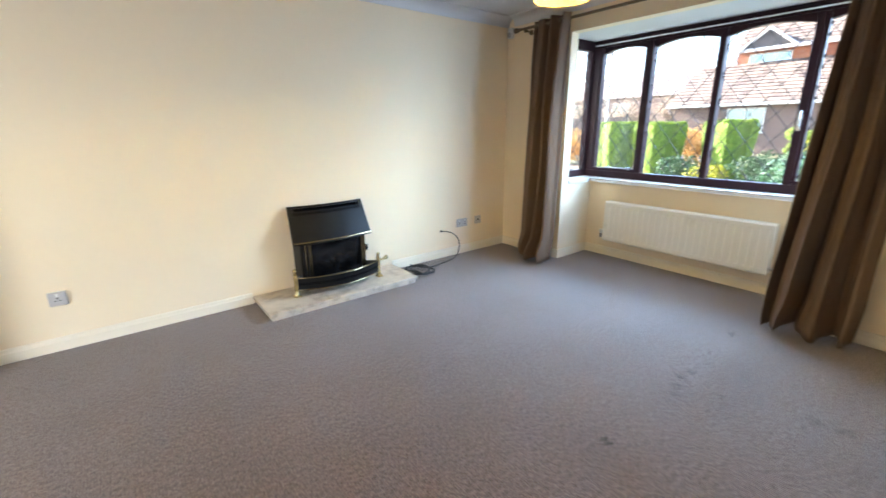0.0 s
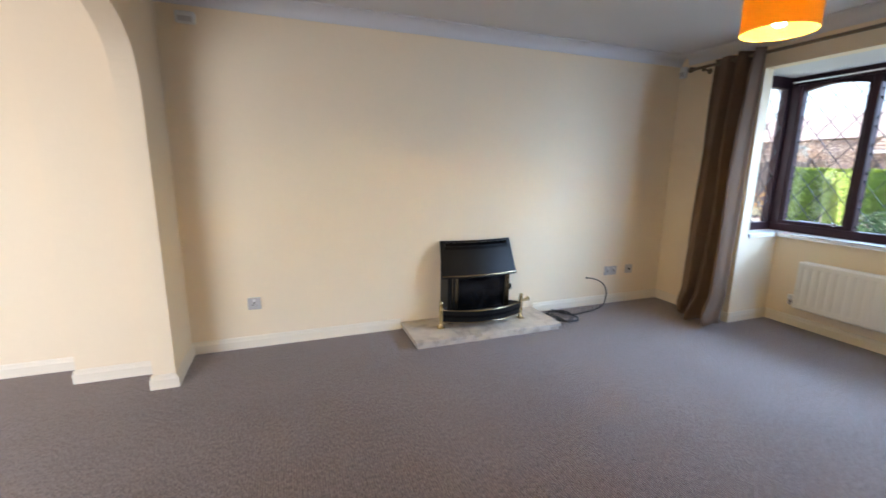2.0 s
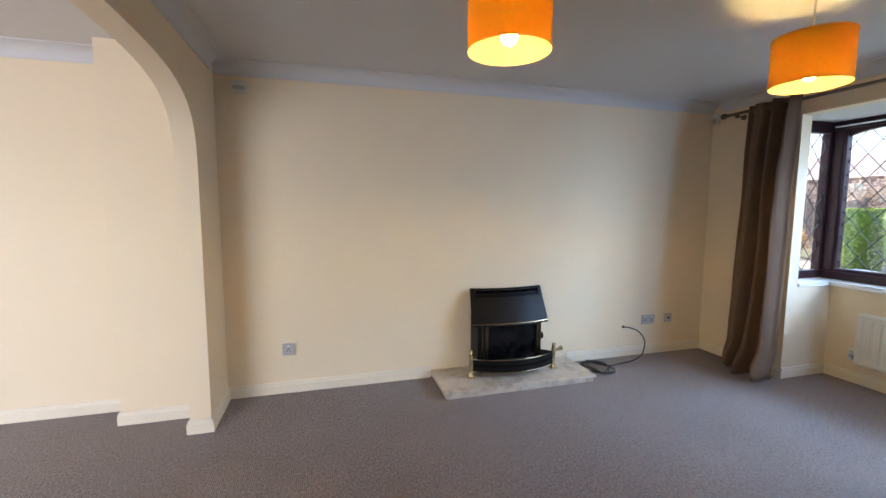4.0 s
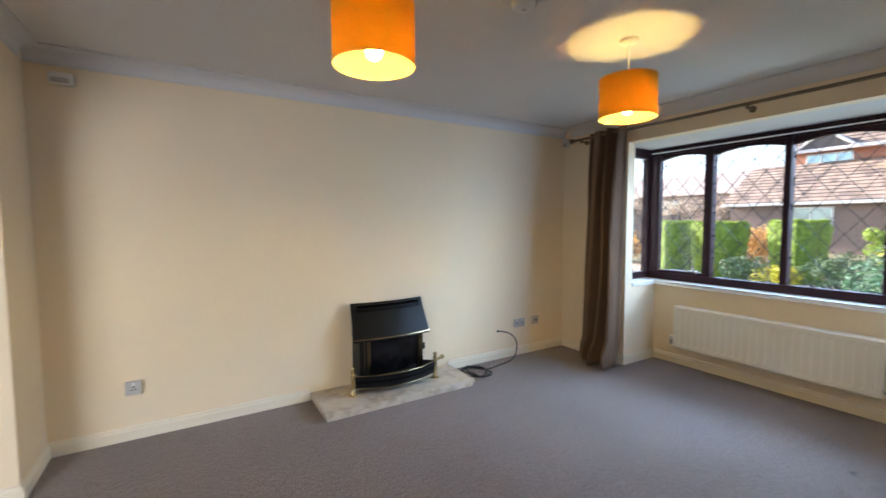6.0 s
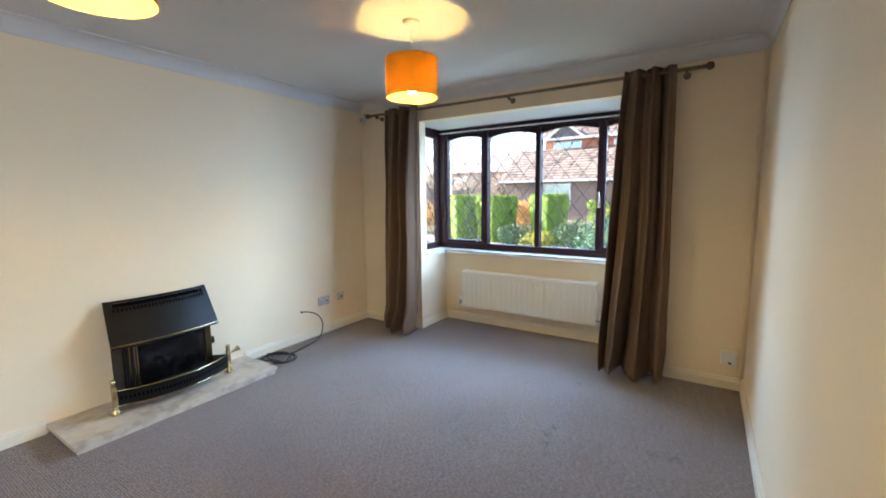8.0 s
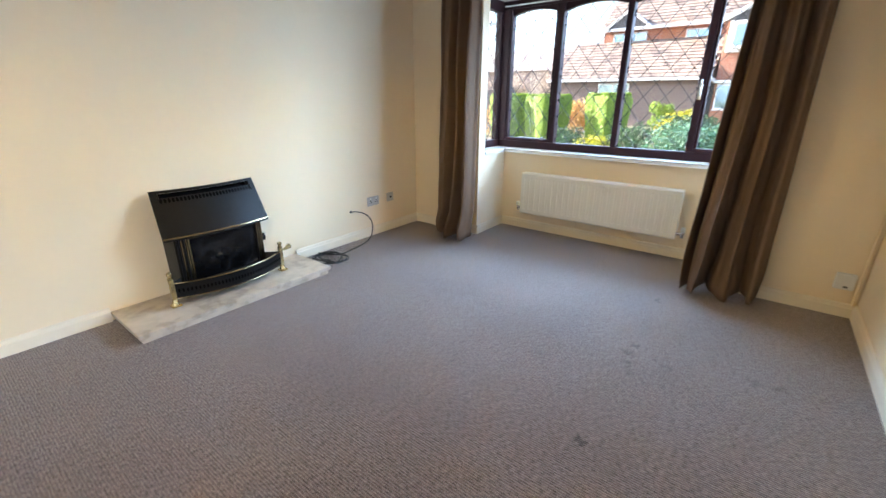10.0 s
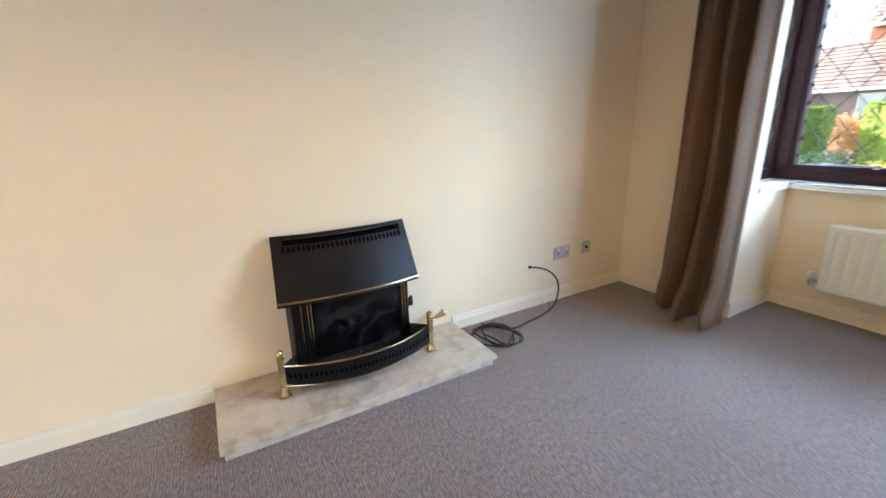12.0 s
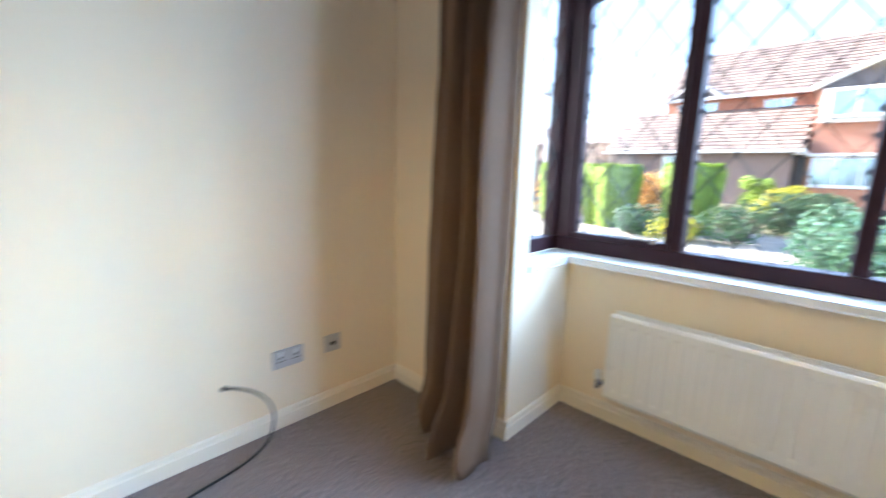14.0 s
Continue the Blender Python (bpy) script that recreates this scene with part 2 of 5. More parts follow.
def leaf_material(name, dark, light):
    m, n, l, b = nodes_of(name)
    geo = n.new("ShaderNodeNewGeometry")
    ramp = n.new("ShaderNodeValToRGB")
    ramp.color_ramp.elements[0].color, ramp.color_ramp.elements[1].color = (*dark, 1), (*light, 1)
    l.new(geo.outputs["Random Per Island"], ramp.inputs[0])
    l.new(ramp.outputs[0], b.inputs["Base Color"])
    b.inputs["Roughness"].default_value = 0.6
    tr = n.new("ShaderNodeBsdfTranslucent")
    l.new(ramp.outputs[0], tr.inputs["Color"])
    mix = n.new("ShaderNodeMixShader")
    mix.inputs[0].default_value = 0.3
    l.new(b.outputs[0], mix.inputs[1])
    l.new(tr.outputs[0], mix.inputs[2])
    l.new(mix.outputs[0], n["Material Output"].inputs["Surface"])
    return m


CREAM = paint("cream_emulsion", (0.82, 0.68, 0.48), 0.75, vary=0.025, scale=2.0, bump=0.12, bump_scale=260)
CEILING = paint("ceiling_emulsion", (0.66, 0.645, 0.635), 0.85, vary=0.02, scale=3.0, bump=0.15, bump_scale=180)
GLOSS_WHITE = paint("white_gloss_paint", (0.79, 0.70, 0.555), 0.40, vary=0.03, scale=5.0)
SILL_WHITE = paint("sill_gloss_paint", (0.82, 0.82, 0.80), 0.22, vary=0.02, scale=5.0)
CARPET = carpet_material()
MARBLE = marble_material()
MAHOGANY = paint("dark_stained_wood", (0.026, 0.008, 0.011), 0.48, vary=0.3, scale=9.0, spec=0.22, bump=0.2, bump_scale=60)
LEAD = paint("lead_came", (0.045, 0.045, 0.05), 0.7, metal=0.0, vary=0.2, scale=30)
GLASS = glass_material("window_glass")
FIRE_GLASS = cloudy_fire_glass()
CURTAIN = paint("curtain_cotton", (0.158, 0.098, 0.062), 0.82, vary=0.10, scale=5.0, bump=0.35, bump_scale=420, spec=0.3)
BRONZE = paint("antique_brass_pole", (0.20, 0.15, 0.10), 0.38, metal=0.85, vary=0.12, scale=12)
TRIM_BRASS = paint("dark_brass_trim", (0.30, 0.235, 0.135), 0.24, metal=1.0, vary=0.25, scale=9)
BRASS = paint("polished_brass", (0.58, 0.46, 0.24), 0.26, metal=1.0, vary=0.08, scale=14)
FIRE_BLACK = paint("black_enamel", (0.006, 0.0055, 0.0055), 0.40, vary=0.25, scale=8.0, spec=0.17, bump=0.12, bump_scale=500)
FIRE_DARK = paint("matt_black_iron", (0.006, 0.006, 0.006), 0.6, vary=0.3, scale=10)
COAL = paint("ceramic_coal", (0.10, 0.095, 0.09), 0.9, vary=0.5, scale=14, bump=0.6, bump_scale=40)
PLASTIC = paint("white_plastic", (0.72, 0.71, 0.68), 0.38, vary=0.03, scale=10)
GREY_PLASTIC = paint("satin_grey_plate", (0.46, 0.44, 0.42), 0.40, vary=0.06, scale=20)
# Near-black colour painted on faces in place of the shade inside holes.
HOLE_SHADE = paint("painted_hole_shade", (0.003, 0.003, 0.003), 0.9, vary=0.1, spec=0.02)
RUBBER = paint("black_cable_sheath", (0.012, 0.012, 0.012), 0.45, vary=0.2, scale=20)
ENAMEL = paint("radiator_enamel", (0.80, 0.765, 0.685), 0.30, vary=0.02, scale=4.0)
CHROME = paint("chrome_valve", (0.6, 0.6, 0.6), 0.22, metal=1.0, vary=0.08, scale=20)
SHADE = cloth_material("lampshade_fabric", (0.62, 0.31, 0.010), (0.74, 0.38, 0.014), 0.31)
LINING = cloth_material("lampshade_lining", (0.46, 0.28, 0.065), (0.51, 0.32, 0.075), 0.36)
SHADE_LINING = paint("shade_trim", (0.75, 0.42, 0.10), 0.8, vary=0.05)
BULB_GLOW = glow("bulb_glow", (1.0, 0.73, 0.24), 160.0)
BRICK_RED = brick_material("red_brick", (0.48, 0.19, 0.115), (0.38, 0.15, 0.095), (0.44, 0.36, 0.30))
# Brick of the distant house, with haze mixed into its colour.
BRICK_HAZE = brick_material("haze_pink_brick", (0.36, 0.26, 0.24), (0.29, 0.21, 0.20), (0.40, 0.37, 0.36))
BRICK_BROWN = brick_material("brown_brick", (0.25, 0.165, 0.145), (0.19, 0.13, 0.12), (0.36, 0.33, 0.31))
ROOF_DARK = paint("slate_grey_tile", (0.13, 0.12, 0.12), 0.8, vary=0.3, scale=2.0)
# Roof of the distant house, paled in colour to imitate haze.
HAZE_TILE = paint("haze_pale_tile", (0.46, 0.39, 0.37), 0.85, vary=0.25, scale=1.5, bump=0.3, bump_scale=12)
UPVC = paint("white_upvc", (0.78, 0.78, 0.78), 0.4, vary=0.02)
# Pale blue base colour stands in for sky reflected in the far panes.
FAR_SKY_GLASS = paint("far_glass_sky_reflection", (0.42, 0.56, 0.64), 0.14, metal=0.7, vary=0.2, scale=1.5)
DARK_DOOR = paint("dark_door_paint", (0.05, 0.06, 0.08), 0.4, vary=0.15)
GRAVEL = paint("pale_gravel", (0.42, 0.37, 0.30), 0.95, vary=0.25, scale=3.0, bump=0.8, bump_scale=30)
SOIL = paint("garden_ground", (0.16, 0.15, 0.08), 0.95, vary=0.4, scale=1.2, bump=0.6, bump_scale=12)
TARMAC = paint("road_tarmac", (0.07, 0.07, 0.07), 0.9, vary=0.2, scale=2.0, bump=0.3, bump_scale=40)
HEDGE_LEAF = leaf_material("conifer_leaf", (0.17, 0.29, 0.04), (0.38, 0.52, 0.07))
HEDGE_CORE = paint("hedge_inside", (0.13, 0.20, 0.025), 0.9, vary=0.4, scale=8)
GOLD_LEAF = leaf_material("golden_leaf", (0.34, 0.36, 0.03), (0.62, 0.55, 0.05))
DARK_LEAF = leaf_material("laurel_leaf", (0.03, 0.07, 0.03), (0.08, 0.17, 0.07))
ORANGE_LEAF = leaf_material("beech_leaf", (0.58, 0.33, 0.10), (0.82, 0.56, 0.24))
# Far crowns: leaf colour paled to paint in the haze of distance.
HAZE_LEAF = leaf_material("haze_pale_leaf", (0.46, 0.37, 0.29), (0.66, 0.55, 0.44))
BARK = paint("bark", (0.15, 0.125, 0.115), 0.9, vary=0.3, scale=8)


# ---- building helpers ----
def link_mesh(name, bm, material, smooth=False):
    me = bpy.data.meshes.new(name)
    bmesh.ops.recalc_face_normals(bm, faces=bm.faces[:])
    bm.to_mesh(me)
    bm.free()
    if smooth:
        me.polygons.foreach_set("use_smooth", [True] * len(me.polygons))
        me.set_sharp_from_angle(angle=radians(40))
    me.materials.append(material)
    return new(name, me)


def place_of(ob):
    return ob.location + (place_of(ob.parent) if ob.parent else Vector())


def part(name, bm, material, parent, label="", smooth=False):
    """One mesh object, given in world coordinates, under a thing or a part."""
    bmesh.ops.translate(bm, verts=bm.verts[:], vec=-place_of(parent))
    ob = link_mesh(name, bm, material, smooth)
    ob.parent = parent
    if label:
        ob["label"] = label
    return ob


def thing(name, at, label, category, group="", kind=""):
    ob = new(name)
    ob.location = at
    ob.empty_display_size = 0.1
    return tagged(ob, label, category, group, kind)


def structure(name, bm, material, label, category, smooth=False):
    return tagged(link_mesh(name, bm, material, smooth), label, category, "", "structure")


def box(x0, x1, y0, y1, z0, z1, bevel=0.0, bm=None, segments=2):
    b = bmesh.new()
    bmesh.ops.create_cube(b, size=1)
    bmesh.ops.scale(b, vec=(abs(x1 - x0), abs(y1 - y0), abs(z1 - z0)), verts=b.verts)
    bmesh.ops.translate(b, vec=((x0 + x1) / 2, (y0 + y1) / 2, (z0 + z1) / 2), verts=b.verts)
    if bevel:
        bmesh.ops.bevel(b, geom=b.edges[:], offset=bevel, segments=segments, affect="EDGES", profile=0.5)
    if bm is None:
        return b
    return join(bm, b)


def join(bm, other):
    me = bpy.data.meshes.new("join")
    other.to_mesh(me)
    other.free()
    bm.from_mesh(me)
    bpy.data.meshes.remove(me)
    return bm


def rod(a, b, r, bm=None, sides=16, r2=None):
    a, b = Vector(a), Vector(b)
    t = bmesh.new()
    bmesh.ops.create_cone(t, cap_ends=True, segments=sides, radius1=r, radius2=r if r2 is None else r2, depth=(b - a).length)
    turn = (b - a).to_track_quat("Z", "Y").to_matrix().to_4x4()
    bmesh.ops.transform(t, matrix=Matrix.Translation((a + b) / 2) @ turn, verts=t.verts)
    return t if bm is None else join(bm, t)


def lathe(profile, at, axis="Z", sides=28, bm=None):
    """A turned shape: (radius, height) pairs round an axis."""
    t = bmesh.new()
    rings = []
    for r, h in profile:
        ring = []
        for k in range(sides):
            a = 2 * math.pi * k / sides
            u, v = r * math.cos(a), r * math.sin(a)
            p = {"Z": (u, v, h), "Y": (u, h, v), "X": (h, u, v)}[axis]
            ring.append(t.verts.new(Vector(p) + Vector(at)))
        rings.append(ring)
    for r0, r1 in zip(rings, rings[1:]):
        for k in range(sides):
            t.faces.new((r0[k], r0[(k + 1) % sides], r1[(k + 1) % sides], r1[k]))
    if abs(profile[0][0] - profile[-1][0]) + abs(profile[0][1] - profile[-1][1]) > 1e-6:
        for ring in (rings[0], rings[-1]):
            t.faces.new(ring)
    bmesh.ops.remove_doubles(t, verts=t.verts[:], dist=1e-6)
    return t if bm is None else join(bm, t)


def sweep(profile, a, b, inward, bm=None):
    """A straight moulding from a to b: profile of (out from the wall, up)."""
    a, b, inward = Vector(a), Vector(b), Vector(inward)
    t = bmesh.new()
    ends = [[t.verts.new(p + inward * o + Vector((0, 0, h))) for o, h in profile] for p in (a, b)]
    n = len(profile)
    for k in range(n):
        t.faces.new((ends[0][k], ends[0][(k + 1) % n], ends[1][(k + 1) % n], ends[1][k]))
    t.faces.new(ends[0])
    t.faces.new(ends[1])
    return t if bm is None else join(bm, t)


def prism(outline, lo, hi, axis):
    """A plate: a 2D outline pushed from lo to hi along an axis; the outline's pairs are the other two axes in order."""
    t = bmesh.new()
    def at(p, h):
        return {"X": (h, p[0], p[1]), "Y": (p[0], h, p[1]), "Z": (p[0], p[1], h)}[axis]
    low = [t.verts.new(at(p, lo)) for p in outline]
    high = [t.verts.new(at(p, hi)) for p in outline]
    n = len(outline)
    for k in range(n):
        t.faces.new((low[k], low[(k + 1) % n], high[(k + 1) % n], high[k]))
    t.faces.new(low)
    t.faces.new(high[::-1])
    return t


def tube(points, r, sides=8):
    """A bent round tube through points."""
    pts = [Vector(p) for p in points]
    t = bmesh.new()
    rings = []
    up = Vector((0, 0, 1))
    for k, p in enumerate(pts):
        d = (pts[min(k + 1, len(pts) - 1)] - pts[max(k - 1, 0)]).normalized()
        side = d.cross(up)
        if side.length < 0.05:
            side = d.cross(Vector((1, 0, 0)))
        side.normalize()
        top = side.cross(d)
        rings.append([t.verts.new(p + r * (math.cos(2 * math.pi * j / sides) * side + math.sin(2 * math.pi * j / sides) * top)) for j in range(sides)])
    for r0, r1 in zip(rings, rings[1:]):
        for j in range(sides):
            t.faces.new((r0[j], r0[(j + 1) % sides], r1[(j + 1) % sides], r1[j]))
    t.faces.new(rings[0])
    t.faces.new(rings[-1])
    return t


def smooth_path(points, steps=8):
    """Catmull-Rom through points."""
    p = [Vector(q) for q in points]
    p = [2 * p[0] - p[1], *p, 2 * p[-1] - p[-2]]
    out = []
    for k in range(1, len(p) - 2):
        for s in range(steps):
            u = s / steps
            out.append(0.5 * (2 * p[k] + (p[k + 1] - p[k - 1]) * u + (2 * p[k - 1] - 5 * p[k] + 4 * p[k + 1] - p[k + 2]) * u * u
                              + (3 * p[k] - p[k - 1] - 3 * p[k + 1] + p[k + 2]) * u ** 3))
    return out + [p[-2]]


# ---- the plan ----
YN, YS, XE = 3.615, 0.04, 3.793          # living room: fireplace wall, blank wall, window wall
XA, XA2 = -0.548, -0.668                 # the arch wall's two faces
XD = -4.10                               # far wall of the dining end
TOP = 2.40                               # ceiling
BAY0, BAY1, BAYX, HEAD, SILL = 0.755, 2.825, 4.285, 2.145, 0.80
WX = 4.392                               # window frame's inner face
SKIRT = [(0, 0), (0.017, 0), (0.017, 0.060), (0.013, 0.066), (0.010, 0.082), (0.004, 0.088), (0, 0.088)]
COVE = [(0, 0), (0.088, 0), (0.088, -0.010)] + [(0.088 - 0.080 * math.sin(a), -0.010 - 0.074 * (1 - math.cos(a)))
                                                for a in [radians(k * 10) for k in range(1, 10)]] + [(0.008, -0.092), (0, -0.092)]

structure("floor", box(XD, 4.30, YS - 0.2, YN + 0.1, -0.08, 0.0), CARPET, "grey-brown ribbed loop-pile carpet with trodden marks", "carpet")
structure("ceiling", box(XD - 0.1, XE + 0.1, YS - 0.2, YN + 0.2, TOP, TOP + 0.15), CEILING, "plain white painted ceiling", "ceiling")
# Made-up outer wall, out of view, that blocks sun from the bay's side pane.
structure("wall_sun_block", box(3.35, 3.90, YN + 0.25, 9.5, -0.08, 5.2), BRICK_BROWN, "unseen brown brick wall added to keep sun off the bay", "wall")
structure("wall_north", box(XD - 0.1, XE + 0.107, YN, YN + 0.25, -0.08, TOP), CREAM, "cream painted plaster wall behind the gas fire", "wall")
structure("wall_south", box(XA, XE + 0.107, YS - 0.2, YS, -0.08, TOP), CREAM, "blank cream painted plaster wall", "wall")

bm = box(XE, XE + 0.107, BAY1, YN, 0, HEAD)
box(XE, XE + 0.107, YS, BAY0, 0, HEAD, bm=bm)
box(XE, XE + 0.107, YS, YN, HEAD, TOP, bm=bm)
structure("wall_east", bm, CREAM, "cream painted wall with a wide bay window opening", "wall")

ARCH_Y0, ARCH_Y1, SPRING, CROWN = 0.60, 3.155, 1.50, 2.118
mid, half, rise = (ARCH_Y0 + ARCH_Y1) / 2, (ARCH_Y1 - ARCH_Y0) / 2, CROWN - SPRING
curve = []
for k in range(49):
    a = math.pi * k / 48
    c, s = math.cos(a), math.sin(a)
    curve.append((mid + half * math.copysign(abs(c) ** 0.5, c), SPRING + rise * abs(s) ** 0.5))
outline = [(ARCH_Y1, 0)] + curve + [(ARCH_Y0, 0), (YS, 0), (YS, TOP), (YN, TOP), (YN, 0)]
structure("wall_west", prism(outline, XA2, XA, "X"), CREAM, "cream plaster wall with a wide flattened archway", "wall")

# dining end beyond the archway
structure("pier", box(-1.13, XA2, 3.39, YN, 0, TOP), CREAM, "cream plastered pier beside the archway", "pier")
structure("wall_dining_west", box(XD - 0.1, XD, YS, YN, 0, TOP), CREAM, "cream painted end wall of the dining area", "wall")
bm = box(XD - 0.1, -3.5, YS - 0.2, YS, 0, TOP)
box(-1.3, XA, YS - 0.2, YS, 0, TOP, bm=bm)
box(-3.5, -1.3, YS - 0.2, YS, 2.1, TOP, bm=bm)
structure("wall_dining_south", bm, CREAM, "cream painted wall with a patio door opening", "wall")
patio = tagged(new("window_2"), "white-framed glazed patio doors of the dining area", "patio doors", "", "structure")
patio.location = (-2.4, YS - 0.1, 0)
for x0, x1 in ((-3.5, -3.43), (-2.435, -2.365), (-1.37, -1.3)):
    part("stile", box(x0, x1, YS - 0.13, YS - 0.07, 0, 2.1, 0.006), UPVC, patio)
for x0, x1 in ((-3.43, -2.435), (-2.365, -1.37)):
    part("rail", box(x0, x1, YS - 0.13, YS - 0.07, 0, 0.09, 0.006), UPVC, patio)
    part("rail", box(x0, x1, YS - 0.13, YS - 0.07, 2.03, 2.1, 0.006), UPVC, patio)
    part("pane", box(x0, x1, YS - 0.105, YS - 0.095, 0.09, 2.03), GLASS, patio).visible_shadow = False


def baseboard(a, b, inward):
    structure("baseboard", sweep(SKIRT, (*a, 0), (*b, 0), (*inward, 0)), GLOSS_WHITE, "white gloss-painted moulded skirting board", "skirting")


def cove(a, b, inward):
    structure("trim", sweep(COVE, (*a, TOP), (*b, TOP), (*inward, 0)), CEILING, "white plaster coving along the ceiling", "coving", True)


for a, b, inward in (((XA, YN), (0.980, YN), (0, -1)), ((2.259, YN), (XE, YN), (0, -1)), ((XE, BAY1 - 0.017), (XE, YN - 0.017), (-1, 0)),
                     ((XE, YS + 0.017), (XE, BAY0 + 0.017), (-1, 0)), ((XA + 0.017, YS), (XE, YS), (0, 1)), ((XE, BAY1), (BAYX, BAY1), (0, -1)),
                     ((XE, BAY0), (BAYX, BAY0), (0, 1)), ((BAYX, BAY0 + 0.017), (BAYX, BAY1 - 0.017), (-1, 0)), ((XA, ARCH_Y1 - 0.017), (XA, YN - 0.017), (1, 0)),
                     ((XA2, ARCH_Y1), (XA, ARCH_Y1), (0, -1)), ((XA2, ARCH_Y1 - 0.017), (XA2, 3.39), (-1, 0)), ((-1.13, 3.39), (XA2 - 0.017, 3.39), (0, -1)),
                     ((-1.13, 3.373), (-1.13, YN), (-1, 0)), ((XD, YN), (-1.147, YN), (0, -1)), ((XD, YS), (XD, YN - 0.017), (1, 0)),
                     ((XA, YS + 0.017), (XA, ARCH_Y0 + 0.017), (1, 0)), ((XA2, ARCH_Y0), (XA, ARCH_Y0), (0, 1))):
    baseboard(a, b, inward)
for a, b, inward in (((XA, YN), (XE, YN), (0, -1)), ((XE, YS), (XE, YN - 0.088), (-1, 0)), ((XA, YS), (XE - 0.088, YS), (0, 1)),
                     ((XA, YS + 0.088), (XA, YN - 0.088), (1, 0)), ((XD, YN), (-1.13, YN), (0, -1)), ((XD, YS + 0.088), (XD, YN - 0.088), (1, 0))):
    cove(a, b, inward)

# ---- bay window ----
bm = box(BAYX, 4.52, BAY0 - 0.27, BAY1 + 0.27, -0.08, SILL - 0.035)
structure("wall_bay_front", bm, CREAM, "low cream wall under the bay window", "wall")
structure("wall_bay_north", box(XE + 0.107, BAYX, BAY1, BAY1 + 0.27, -0.08, SILL - 0.035), CREAM, "low cream side wall of the bay", "wall")
structure("wall_bay_south", box(XE + 0.107, BAYX, BAY0 - 0.27, BAY0, -0.08, SILL - 0.035), CREAM, "low cream side wall of the bay", "wall")
bm = prism([(XE + 0.107, HEAD), (XE + 0.107, HEAD + 0.22), (4.62, HEAD + 0.05), (4.62, HEAD)], BAY0 - 0.37, BAY1 + 0.37, "Y")
structure("ceiling_bay", bm, CEILING, "white painted soffit over the bay window", "soffit")
u_shape = [(XE + 0.107, BAY1 + 0.15), (XE + 0.107, BAY1 - 0.012), (BAYX - 0.035, BAY1 - 0.012), (BAYX - 0.035, BAY0 + 0.012), (XE + 0.107, BAY0 + 0.012), (XE + 0.107, BAY0 - 0.15),
           (WX + 0.01, BAY0 - 0.15), (WX + 0.01, BAY1 + 0.15)]
bm = prism(u_shape, SILL - 0.034, SILL, "Z")
bmesh.ops.bevel(bm, geom=bm.edges[:], offset=0.007, segments=3, affect="EDGES", profile=0.5)
structure("window_sill", bm, SILL_WHITE, "white gloss window board round the bay", "window sill")


def clip(p, q, w, h):
    t0, t1 = 0.0, 1.0
    d = (q[0] - p[0], q[1] - p[1])
    for k, top in ((0, w), (1, h)):
        for sign, gap in ((-1, p[k]), (1, top - p[k])):
            r = sign * d[k]
            if abs(r) < 1e-9:
                if gap < 0:
                    return None
                continue
            t = gap / r
            if r < 0:
                t0 = max(t0, t)
            else:
                t1 = min(t1, t)
    return None if t1 - t0 < 0.01 else [(p[0] + t * d[0], p[1] + t * d[1]) for t in (t0, t1)]


def leading(w, h, place, across=0.170, up=0.212, wide=0.0045, deep=0.005):
    """Diamond lead cames over a pane w by h; place(u, v, out) gives the world point."""
    t = bmesh.new()
    for sign in (1, -1):
        for k in range(-int(h / up) - 3, int(w / across) + int(h / up) + 4):
            run = (h / up + 2) * across
            p = (k * across + across * 0.3, -up) if sign > 0 else (k * across + across * 0.3, -up)
            q = (p[0] + sign * run, p[1] + run * up / across)
            got = clip(p, q, w, h)
            if not got:
                continue
            (a, b), (c, d) = got
            n = Vector((-(d - b), c - a)).normalized() * wide / 2
            ring = [(a + n.x, b + n.y), (a - n.x, b - n.y), (c - n.x, d - n.y), (c + n.x, d + n.y)]
            lo = [t.verts.new(place(*r, 0)) for r in ring]
            hi = [t.verts.new(place(*r, deep)) for r in ring]
            t.faces.new(hi)
            t.faces.new(lo[::-1])
            for j in range(4):
                t.faces.new((lo[j], lo[(j + 1) % 4], hi[(j + 1) % 4], hi[j]))
            # solder knot where the came meets the frame's side
            for e, f in got:
                if min(e, w - e) < 0.002:
                    inward = 1 if e < w / 2 else -1
                    knot = [(e, f - 0.013), (e + inward * 0.015, f - 0.004), (e + inward * 0.015, f + 0.004), (e, f + 0.013)]
                    lo = [t.verts.new(place(*q, 0)) for q in knot]
                    hi = [t.verts.new(place(*q, deep * 1.3)) for q in knot]
                    t.faces.new(hi)
                    for j in range(4):
                        t.faces.new((lo[j], lo[(j + 1) % 4], hi[(j + 1) % 4], hi[j]))
    return t


def arched_head(y0, y1, z_side, z_mid, z_top, x0, x1):
    pts = [(y0, z_top), (y0, z_side)]
    for k in range(1, 16):
        u = k / 16
        pts.append((y0 + u * (y1 - y0), z_side + (z_mid - z_side) * (1 - (2 * u - 1) ** 2)))
    return prism(pts + [(y1, z_side), (y1, z_top)], x0, x1, "X")


win = tagged(new("window_1"), "dark-stained wooden bay window with diamond leaded panes", "window", "", "structure")
win.location = (WX, (BAY0 + BAY1) / 2, SILL)
F0, F1, P0 = WX, WX + 0.07, 0.882
part("bottom_rail", box(F0 - 0.008, F1, 0.55, 3.03, SILL + 0.001, P0 - 0.012, 0.006), MAHOGANY, win)
part("head_rail", box(F0 - 0.004, F1, 0.55, 3.03, 2.075, HEAD - 0.001, 0.005), MAHOGANY, win)
